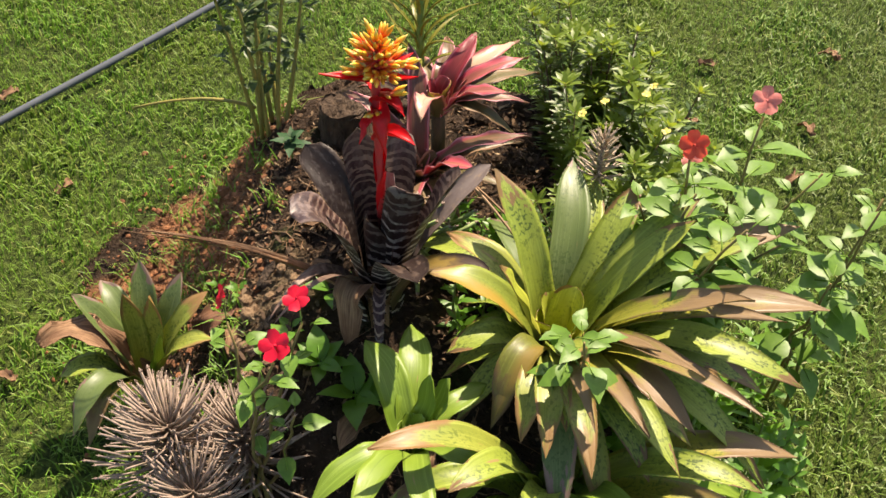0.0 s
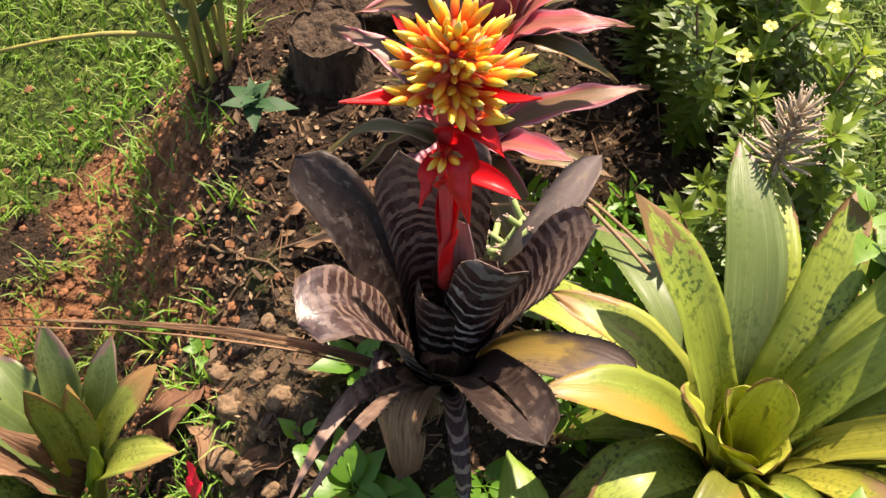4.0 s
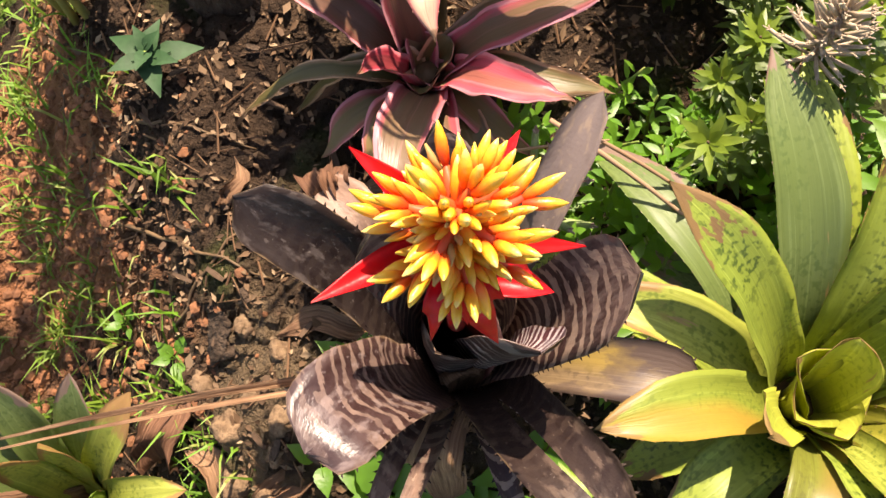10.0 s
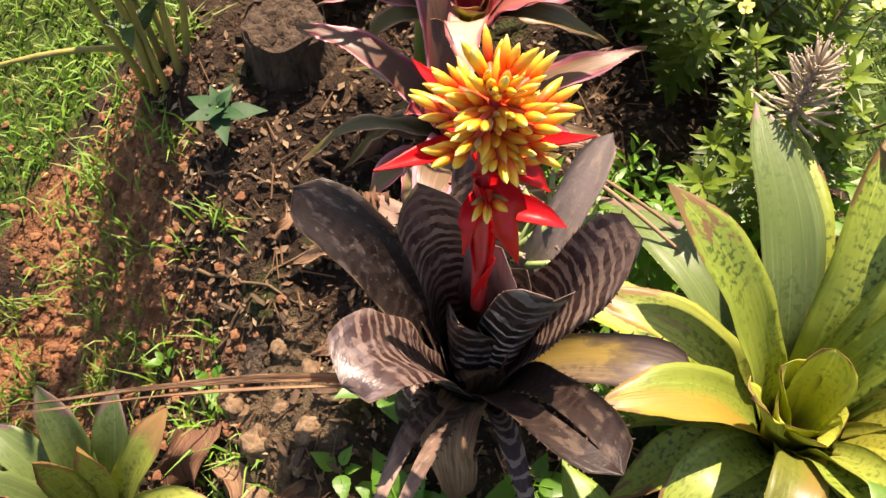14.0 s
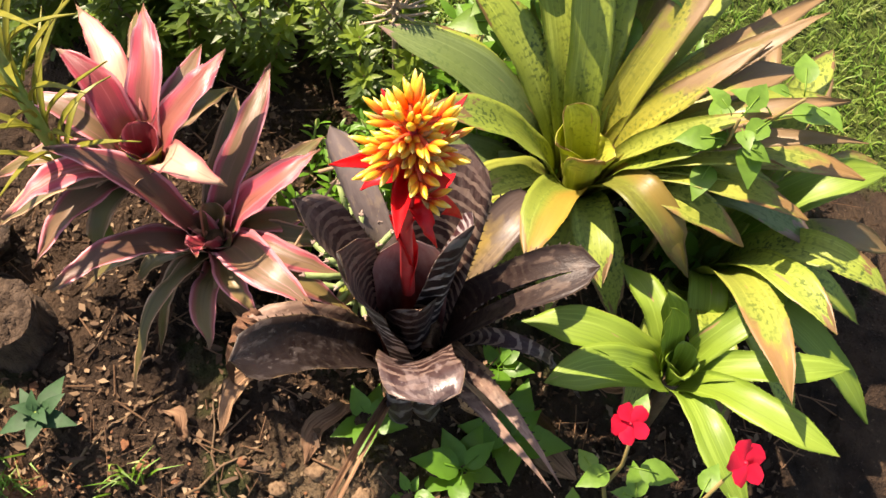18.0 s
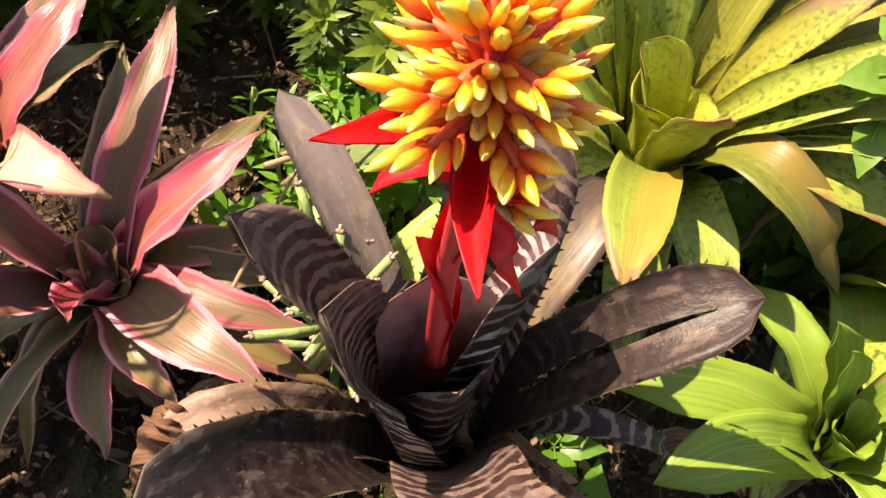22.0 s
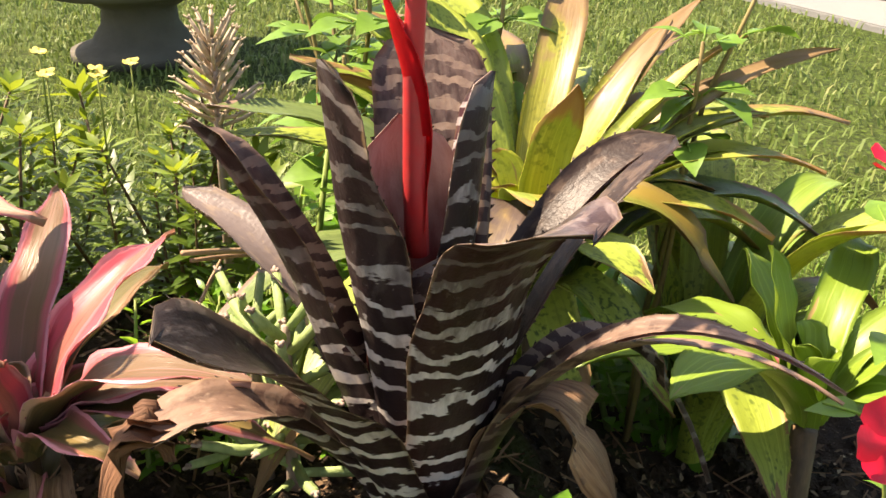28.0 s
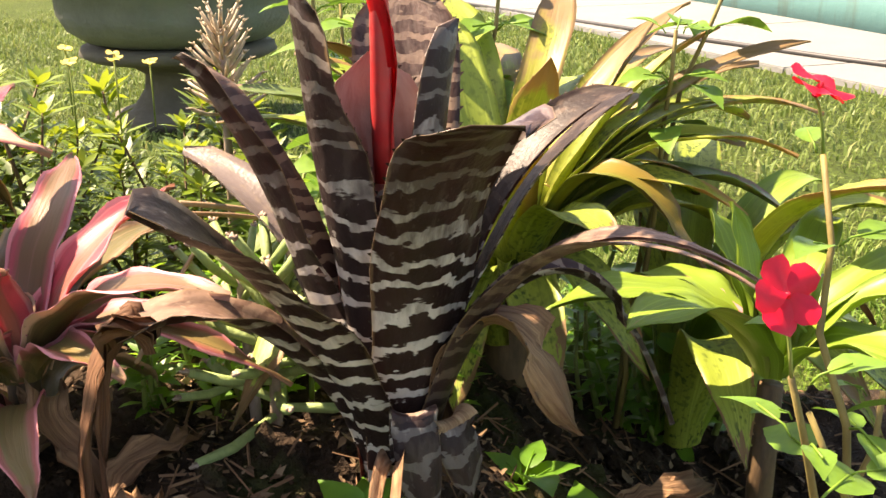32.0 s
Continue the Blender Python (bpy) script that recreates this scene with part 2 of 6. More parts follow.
def pink_material(name, body, flush, margin, through=0.22, lines=0.5, broad=0.50):
    k = Nodes(name)
    u, v, _ = k.uv("leaf")
    fib = leaf_noise(k, 70, (5, 0.35, 1), 4)
    big = leaf_noise(k, 9, (1, 0.6, 1), 2)
    edge = k.math("MULTIPLY", k.math("ABSOLUTE", k.math("SUBTRACT", u, 0.5)), 2.0)
    ragged = k.math("ADD", k.math("MULTIPLY", k.math("SUBTRACT", fib, 0.5), 0.55), k.math("MULTIPLY", k.math("SUBTRACT", big, 0.5), 0.9))
    rim = k.ramp(k.math("ADD", edge, k.math("MULTIPLY", k.math("SUBTRACT", fib, 0.5), 0.26)), (0.80, 0.0), (0.90, 1.0))
    part_ = k.ramp(k.math("ADD", edge, ragged), (broad, 0.0), (broad + 0.28, 1.0))
    stripe = leaf_noise(k, 30, (6, 0.12, 1), 2, 23.0)
    col = k.mix(part_, body, flush)
    col = k.mix(k.ramp(stripe, (0.56, 0.0), (0.68, 0.55)), col, tuple(c * 0.55 for c in body))
    col = k.mix(k.ramp(leaf_noise(k, 22, (7, 0.15, 1), 2, 29.0), (0.60, 0.0), (0.70, lines)), col, margin)
    col = k.mix(k.math("MULTIPLY", fib, 0.15), col, tuple(min(1, c * 1.3) for c in flush))
    col = k.mix(rim, col, margin)
    col = k.mix(k.ramp(leaf_noise(k, 160), (0.70, 0.0), (0.76, 0.6)), col, (0.16, 0.09, 0.05))
    col = k.mix(k.ramp(k.math("ADD", v, k.math("MULTIPLY", big, 0.1)), (0.99, 0.0), (1.04, 0.8)), col, (0.22, 0.13, 0.07))
    return k.shade(col, k.ramp(big, (0.3, 0.34), (0.7, 0.48)), k.math("ADD", k.math("MULTIPLY", fib, 0.9), big), 0.0006, 0.45, 0.0, through)


pink_leaf = pink_material("pink_leaf", (0.36, 0.130, 0.092), (0.58, 0.10, 0.13), (0.76, 0.34, 0.36), 0.32, 0.45, 0.26)
pink_green = pink_material("pink_green_leaf", (0.180, 0.150, 0.050), (0.42, 0.120, 0.105), (0.72, 0.28, 0.30), 0.24, 0.15)
dusky_leaf = pink_material("dusky_leaf", (0.165, 0.122, 0.058), (0.46, 0.095, 0.115), (0.76, 0.34, 0.37), 0.30, 0.25)
olive_leaf = pink_material("olive_leaf", (0.120, 0.105, 0.036), (0.20, 0.125, 0.055), (0.58, 0.36, 0.22), 0.22, 0.2)
crimson_leaf = pink_material("crimson_leaf", (0.20, 0.032, 0.034), (0.34, 0.032, 0.050), (0.58, 0.17, 0.19), 0.24, 0.25)
maroon_leaf = pink_material("maroon_leaf", (0.125, 0.072, 0.042), (0.28, 0.060, 0.066), (0.74, 0.32, 0.35), 0.24, 0.2)
cream_leaf = pink_material("cream_leaf", (0.56, 0.37, 0.25), (0.60, 0.27, 0.23), (0.60, 0.18, 0.17))


def green_material(name, young, old, spot, spots, tip, scorch=0.0, through=0.30, rough=0.40, gold=None):
    k = Nodes(name)
    u, v, _ = k.uv("leaf")
    fib = leaf_noise(k, 80, (5, 0.3, 1), 4)
    big = leaf_noise(k, 8, (1.0, 0.7, 1), 2)
    dots = leaf_noise(k, 190, (1, 0.8, 1), 1.5, 11.0)
    edge = k.math("MULTIPLY", k.math("ABSOLUTE", k.math("SUBTRACT", u, 0.5)), 2.0)
    col = k.mix(k.ramp(big, (0.34, 0.0), (0.66, 1.0)), young, old)
    col = k.mix(k.math("MULTIPLY", fib, 0.3), col, tuple(min(1, c * 1.45) for c in young))
    vein = leaf_noise(k, 40, (9, 0.10, 1), 2, 43.0)
    col = k.mix(k.ramp(vein, (0.57, 0.0), (0.66, 0.40)), col, tuple(min(1, c * 1.5 + 0.03) for c in young))
    col = k.mix(k.ramp(vein, (0.30, 0.35), (0.40, 0.0)), col, tuple(c * 0.55 for c in old))
    if spots:
        where = k.math("MULTIPLY", k.ramp(dots, (0.51, 0.0), (0.63, 0.9)), k.ramp(k.math("ADD", leaf_noise(k, 17, (1.4, 0.7, 1), 3, 91.0), k.math("MULTIPLY", edge, -0.10)), (0.35, 0.10), (0.55, 1.0)))
        col = k.mix(k.math("MULTIPLY", where, spots), col, spot)
    if gold:
        half = k.math("ADD", k.math("ADD", u, k.math("MULTIPLY", v, 0.25)), k.math("MULTIPLY", k.math("SUBTRACT", big, 0.5), 0.7))
        col = k.mix(k.ramp(half, (0.52, 0.0), (0.78, 0.9)), col, gold)
    blot = leaf_noise(k, 30, (1.5, 0.7, 1), 6, 53.0)
    ends = k.math("ADD", k.math("ADD", v, k.math("MULTIPLY", k.math("POWER", edge, 2.0), 0.14)), k.math("ADD", k.math("MULTIPLY", k.math("SUBTRACT", big, 0.5), 0.45), k.math("MULTIPLY", k.math("SUBTRACT", blot, 0.5), 0.75)))
    col = k.mix(k.ramp(ends, (0.98 - scorch, 0.0), (1.02 - scorch, 0.5), (1.13 - scorch, 0.95)), col, k.mix(blot, tip, tuple(c * 0.6 for c in tip)))
    scar = k.ramp(leaf_noise(k, 24, (4.0, 0.5, 1), 2, 19.0), (0.71, 0.0), (0.735, 0.9))
    col = k.mix(scar, col, (0.36, 0.24, 0.10))
    return k.shade(col, k.ramp(fib, (0.3, rough), (0.7, rough + 0.12)), k.math("ADD", k.math("MULTIPLY", fib, 0.6), big), 0.0007, 0.45, 0.06, through)


green_spotted = green_material("green_spotted_leaf", (0.30, 0.365, 0.055), (0.20, 0.275, 0.040), (0.040, 0.080, 0.013), 0.95, (0.30, 0.17, 0.075))
green_yellow = green_material("yellowing_leaf", (0.32, 0.345, 0.060), (0.22, 0.28, 0.044), (0.10, 0.15, 0.02), 0.8, (0.40, 0.22, 0.085), 0.10)
green_scorched = green_material("scorched_leaf", (0.33, 0.31, 0.04), (0.22, 0.23, 0.034), (0.07, 0.11, 0.018), 0.75, (0.33, 0.205, 0.100), 0.28)
green_grey = green_material("grey_green_leaf", (0.125, 0.18, 0.050), (0.13, 0.185, 0.060), (0.060, 0.11, 0.026), 0.7, (0.34, 0.22, 0.17))
green_golden = green_material("half_golden_leaf", (0.25, 0.30, 0.045), (0.19, 0.25, 0.036), (0.08, 0.13, 0.018), 0.6, (0.36, 0.22, 0.07), 0.02, gold=(0.40, 0.26, 0.045))
olive_gold = green_material("olive_golden_leaf", (0.17, 0.19, 0.030), (0.14, 0.145, 0.026), (0.09, 0.08, 0.02), 0.4, (0.20, 0.115, 0.05), 0.12, gold=(0.25, 0.17, 0.035))
heart_leaf = green_material("heart_leaf", (0.48, 0.50, 0.075), (0.38, 0.44, 0.055), (0.15, 0.22, 0.02), 0.5, (0.36, 0.22, 0.09), 0.0)
lime_leaf = green_material("lime_leaf", (0.21, 0.31, 0.036), (0.13, 0.23, 0.025), (0.09, 0.2, 0.02), 0.0, (0.25, 0.16, 0.05), -0.06, 0.30)
golden_leaf = green_material("golden_leaf", (0.21, 0.145, 0.070), (0.12, 0.082, 0.056), (0.07, 0.05, 0.03), 0.6, (0.115, 0.078, 0.068), 0.26, gold=(0.36, 0.25, 0.065))


def dry_material(name, pale, dark):
    k = Nodes(name)
    fib = leaf_noise(k, 90, (5, 0.25, 1), 5)
    big = leaf_noise(k, 14, None, 3)
    col = k.mix(k.ramp(fib, (0.3, 0.0), (0.7, 1.0)), dark, pale)
    col = k.mix(k.ramp(big, (0.4, 0.0), (0.65, 0.8)), col, dark)
    return k.shade(col, 0.75, fib, 0.003, 0.3, 0.0, 0.12)


dry_leaf = dry_material("dry_leaf", (0.44, 0.27, 0.15), (0.13, 0.065, 0.035))
curl_brown = dry_material("curled_brown_leaf", (0.24, 0.120, 0.066), (0.10, 0.046, 0.026))
straw_leaf = dry_material("straw_leaf", (0.52, 0.36, 0.22), (0.20, 0.11, 0.06))


def plain_leaf(name, a, b, rough=0.4, through=0.3, glow=None, gloss=0.4):
    k = Nodes(name)
    r = k.random()
    g = k.noise(k.object_place(), 60, 3)
    isl = k.node("NewGeometry").outputs["Random Per Island"]
    col = k.mix(isl, a, b)
    col = k.mix(k.ramp(g, (0.4, 0.0), (0.7, 0.5)), col, tuple(c * 0.55 for c in a))
    return k.shade(col, rough, g, 0.0008, gloss, 0.0, through, glow)


bush_leaf = plain_leaf("bush_leaf", (0.040, 0.090, 0.016), (0.115, 0.18, 0.026), 0.42, 0.35, (0.24, 0.33, 0.028), 0.4)
# lighter copy for the crown leaves: sunlight on shoot tips, put into the colour
bush_lit_tip = plain_leaf("bush_tip_leaf", (0.11, 0.18, 0.022), (0.22, 0.31, 0.036), 0.42, 0.36, (0.34, 0.42, 0.04), 0.4)
soft_leaf = plain_leaf("soft_green_leaf", (0.105, 0.225, 0.030), (0.20, 0.355, 0.046), 0.45, 0.32)
weed_leaf = plain_leaf("weed_leaf", (0.08, 0.22, 0.025), (0.14, 0.31, 0.03), 0.4, 0.4, (0.30, 0.52, 0.05))
blue_leaf = plain_leaf("blue_green_leaf", (0.024, 0.070, 0.026), (0.042, 0.105, 0.036), 0.6, 0.12, None, 0.25)
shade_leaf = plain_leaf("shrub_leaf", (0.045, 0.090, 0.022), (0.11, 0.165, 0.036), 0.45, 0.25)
dracaena_leaf = plain_leaf("narrow_striped_leaf", (0.12, 0.18, 0.02), (0.30, 0.24, 0.03), 0.4, 0.25)


def petal_material(name, a, b, rough=0.45, through=0.3):
    k = Nodes(name)
    g = k.noise(k.object_place(), 90, 3)
    col = k.mix(k.ramp(g, (0.3, 0.0), (0.75, 1.0)), a, b)
    return k.shade(col, rough, g, 0.0006, 0.4, 0.0, through)


red_petal = petal_material("red_petal", (0.78, 0.012, 0.045), (0.62, 0.008, 0.03))
coral_petal = petal_material("coral_petal", (0.80, 0.10, 0.05), (0.72, 0.05, 0.03))
salmon_petal = petal_material("salmon_petal", (0.80, 0.28, 0.24), (0.75, 0.18, 0.15))
yellow_petal = petal_material("yellow_petal", (0.82, 0.72, 0.22), (0.75, 0.62, 0.12))
magenta_petal = petal_material("magenta_petal", (0.75, 0.03, 0.35), (0.6, 0.02, 0.3))
bract_red = petal_material("bract_red", (0.74, 0.012, 0.018), (0.55, 0.012, 0.015), 0.4, 0.35)
stalk_red = petal_material("stalk_red", (0.55, 0.030, 0.035), (0.42, 0.05, 0.05), 0.45, 0.1)

k = Nodes("bud")
u, v, _ = k.uv("leaf")
g = k.noise(k.object_place(), 180, 2)
rnd = k.random()
vv = k.math("ADD", v, k.math("ADD", k.math("MULTIPLY", k.math("SUBTRACT", g, 0.5), 0.25), k.math("MULTIPLY", k.math("SUBTRACT", rnd, 0.5), 0.3)))
col = k.ramp(vv, (0.0, (0.66, 0.05, 0.014)), (0.26, (0.78, 0.15, 0.02)), (0.50, (0.83, 0.35, 0.024)), (0.80, (0.85, 0.52, 0.05)), (1.0, (0.87, 0.64, 0.18)))
bud_material = k.shade(col, 0.38, g, 0.0006, 0.5, 0.0, 0.12)
k = Nodes("faded_bud")
bud_faded = k.shade(k.mix(k.noise(k.object_place(), 120), (0.22, 0.12, 0.05), (0.55, 0.36, 0.10)), 0.7)


spike_axis = petal_material("spike_axis", (0.66, 0.13, 0.03), (0.62, 0.05, 0.025), 0.5, 0.1)


spine_dark = petal_material("spine_dark", (0.016, 0.009, 0.006), (0.04, 0.02, 0.012), 0.8, 0.0)


def stem_material(name, a, b, scale=60.0, rough=0.6, depth=0.002):
    k = Nodes(name)
    g = k.noise(k.object_place(), scale, 4, 0.6, (1, 1, 0.35))
    return k.shade(k.mix(k.ramp(g, (0.35, 0.0), (0.68, 1.0)), a, b), rough, g, depth, 0.3)


yellow_stem = stem_material("yellow_stem", (0.34, 0.27, 0.06), (0.20, 0.19, 0.06))
green_stem = stem_material("green_stem", (0.13, 0.22, 0.04), (0.22, 0.24, 0.07))
brown_stem = stem_material("brown_stem", (0.16, 0.10, 0.05), (0.07, 0.045, 0.025))
fleshy_stem = stem_material("fleshy_stem", (0.24, 0.19, 0.060), (0.15, 0.11, 0.045))
grey_rod = stem_material("grey_rod_leaf", (0.34, 0.25, 0.20), (0.20, 0.155, 0.11), 120)
pale_rod = stem_material("pale_rod_leaf", (0.46, 0.36, 0.26), (0.30, 0.24, 0.16), 120)
rod_tip = stem_material("rod_leaf_tip", (0.36, 0.28, 0.22), (0.22, 0.15, 0.12), 150)
green_rod = stem_material("green_rod_leaf", (0.26, 0.34, 0.13), (0.18, 0.25, 0.09), 120)
bark = stem_material("bark", (0.092, 0.062, 0.041), (0.026, 0.016, 0.010), 75, 0.95, 0.016)
chip_bark = stem_material("bark_chip", (0.125, 0.078, 0.048), (0.04, 0.025, 0.015), 60, 0.95)

# soil: red earth on the bare slope, dark humus under the plants, darkened further for their shade
k = Nodes("soil")
place = k.object_place()
big = k.noise(place, 4.0, 4)
mid = k.noise(place, 22, 5)
fine = k.noise(place, 140, 4, 0.7)
red = k.mix(k.ramp(mid, (0.3, 0.0), (0.7, 1.0)), (0.46, 0.215, 0.10), (0.28, 0.115, 0.052))
dark = k.mix(k.ramp(mid, (0.3, 0.0), (0.72, 1.0)), (0.021, 0.0130, 0.0082), (0.092, 0.057, 0.034))
d = k.node("VectorMath", "DISTANCE")
k.put(d.inputs[0], place)
d.inputs[1].default_value = (-0.45, 0.40, 0.12)
patch = k.math("ADD", k.math("MULTIPLY", d.outputs["Value"], 2.6), k.math("MULTIPLY", k.math("SUBTRACT", big, 0.5), 1.6))
col = k.mix(k.ramp(patch, (0.44, 0.0), (0.68, 1.0)), red, dark)
for spot, reach, tone in (((-0.17, 0.07, 0.25), 5.5, (0.20, 0.140, 0.080)), ((-0.19, -0.06, 0.19), 7.0, (0.17, 0.115, 0.065)), ((-0.05, 0.60, 0.24), 3.6, (0.105, 0.066, 0.040))):
    near = k.node("VectorMath", "DISTANCE")
    k.put(near.inputs[0], place)
    near.inputs[1].default_value = spot
    rim = k.math("ADD", k.math("MULTIPLY", near.outputs["Value"], reach), k.math("MULTIPLY", k.math("SUBTRACT", mid, 0.5), 1.5))
    col = k.mix(k.ramp(rim, (0.30, 0.75), (0.60, 0.0)), col, tone)
col = k.mix(k.ramp(fine, (0.62, 0.0), (0.72, 0.7)), col, (0.30, 0.20, 0.13))
moss = k.ramp(k.noise(place, 7, 3, 0.5, None, (3.1, 1.7, 0.4)), (0.60, 0.0), (0.68, 0.75))
col = k.mix(k.math("MULTIPLY", moss, k.ramp(patch, (0.6, 0.0), (0.8, 1.0))), col, (0.055, 0.07, 0.018))
soil = k.shade(col, 0.95, k.math("ADD", k.math("MULTIPLY", mid, 1.0), k.math("MULTIPLY", fine, 0.8)), 0.032, 0.2)

k = Nodes("turf")
place = k.object_place()
big = k.noise(place, 1.6, 4)
fine = k.noise(place, 60, 5, 0.7)
col = k.mix(k.ramp(big, (0.35, 0.0), (0.65, 1.0)), (0.022, 0.040, 0.007), (0.045, 0.060, 0.012))
col = k.mix(k.ramp(fine, (0.42, 0.0), (0.66, 1.0)), col, (0.105, 0.165, 0.026))
turf = k.shade(col, 0.9, fine, 0.03, 0.2)

k = Nodes("grass_blade")
isl = k.node("NewGeometry").outputs["Random Per Island"]
big = k.noise(k.object_place(), 2.2, 3)
col = k.ramp(isl, (0.0, (0.072, 0.165, 0.015)), (0.45, (0.135, 0.310, 0.028)), (0.86, (0.19, 0.33, 0.045)), (1.0, (0.36, 0.36, 0.12)))
col = k.mix(k.ramp(big, (0.4, 0.0), (0.65, 0.6)), col, (0.15, 0.20, 0.03))
across = k.node("SeparateXYZ")
k.put(across.inputs[0], k.object_place())
dry = k.ramp(k.math("ADD", k.math("MULTIPLY", across.outputs[0], 0.5), k.math("MULTIPLY", k.math("SUBTRACT", big, 0.5), 0.5)), (0.30, 0.0), (0.75, 0.7))
col = k.mix(dry, col, k.mix(isl, (0.125, 0.165, 0.050), (0.205, 0.225, 0.090)))
grass_mat = k.shade(col, 0.5, None, 0, 0.3, 0.0, 0.32)


# ---------------------------------------------------------------- making meshes
rng = random.Random(7)


def part(name, bm, material, parent, label=""):
    """Links a bmesh as one mesh object under a thing or part (coordinates are the parent's)."""
    me = bpy.data.meshes.new(name)
    bm.to_mesh(me)
    bm.free()
    for m in material if isinstance(material, (list, tuple)) else [material]:
        me.materials.append(m)
    for p in me.polygons:
        p.use_smooth = True
    ob = new(name, me)
    ob.parent = parent
    if label:
        tagged(ob, label)
    return ob


def again(ob, m, parent):
    """One more part on the same mesh."""
    o = new(ob.name.split(".")[0], ob.data)
    o.parent = parent
    o.matrix_basis = m
    return o


def thing(name, at, label, category, group="", kind=""):
    ob = new(name)
    ob.location = at
    ob.empty_display_size = 0.05
    return tagged(ob, label, category, group, kind)


def solo(name, bm, material, label, category, group="", kind="", at=(0, 0, 0), flat=False):
    ob = part(name, bm, material, None)
    ob.location = at
    if flat:
        for p in ob.data.polygons:
            p.use_smooth = False
    return tagged(ob, label, category, group, kind)


def tube(bm, points, radii, sides=8, cap=True, mat=0):
    """A tapered tube along points."""
    rings = []
    side = Vector((0.31, 0.17, 0.93))
    pts = [Vector(p) for p in points]
    for i, p in enumerate(pts):
        t = (pts[min(i + 1, len(pts) - 1)] - pts[max(i - 1, 0)]).normalized()
        a = t.cross(side)
        if a.length < 1e-3:
            a = t.cross(Vector((1, 0, 0)))
        a.normalize()
        b = t.cross(a)
        r = radii[i] if isinstance(radii, (list, tuple)) else radii
        rings.append([bm.verts.new(p + (a * math.cos(2 * math.pi * j / sides) + b * math.sin(2 * math.pi * j / sides)) * r) for j in range(sides)])
    for r0, r1 in zip(rings, rings[1:]):
        for j in range(sides):
            f = bm.faces.new((r0[j], r0[(j + 1) % sides], r1[(j + 1) % sides], r1[j]))
            f.material_index = mat
    if cap:
        for r in (rings[0][::-1], rings[-1]):
            bm.faces.new(r).material_index = mat
    return bm


def bend(a, c, b, n):
    """n + 1 points on the curve from a to b that leans to c."""
    a, b, c = Vector(a), Vector(b), Vector(c)
    return [a * (1 - s) ** 2 + c * 2 * s * (1 - s) + b * s * s for s in [i / n for i in range(n + 1)]]


COLS = (-1.0, -0.72, -0.38, -0.07, 0.07, 0.38, 0.72, 1.0)


def strap_width(s, shape):
    if shape == "round":
        w = 0.80 + 0.40 * s if s < 0.5 else 1.0
        return min(1.0, w) * (math.sqrt(max(0.0, 1 - ((s - 0.84) / 0.16) ** 2)) if s > 0.84 else 1.0)
    if shape == "lance":
        return (0.72 + 0.28 * math.sin(math.pi * min(1, s * 2.0) * 0.5)) * (max(0.0, 1 - ((s - 0.48) / 0.52) ** 2.1) if s > 0.48 else 1.0)
    if shape == "blunt":
        return (0.70 + 0.30 * math.sin(math.pi * min(1, s * 1.5) * 0.5)) * (max(0.0, 1 - ((s - 0.66) / 0.34) ** 2.6) if s > 0.66 else 1.0)
    return (0.60 + 0.40 * math.sin(math.pi * min(1.0, s * 1.6) * 0.5)) * (max(0.0, 1 - ((s - 0.42) / 0.58) ** 1.9) if s > 0.42 else 1.0)


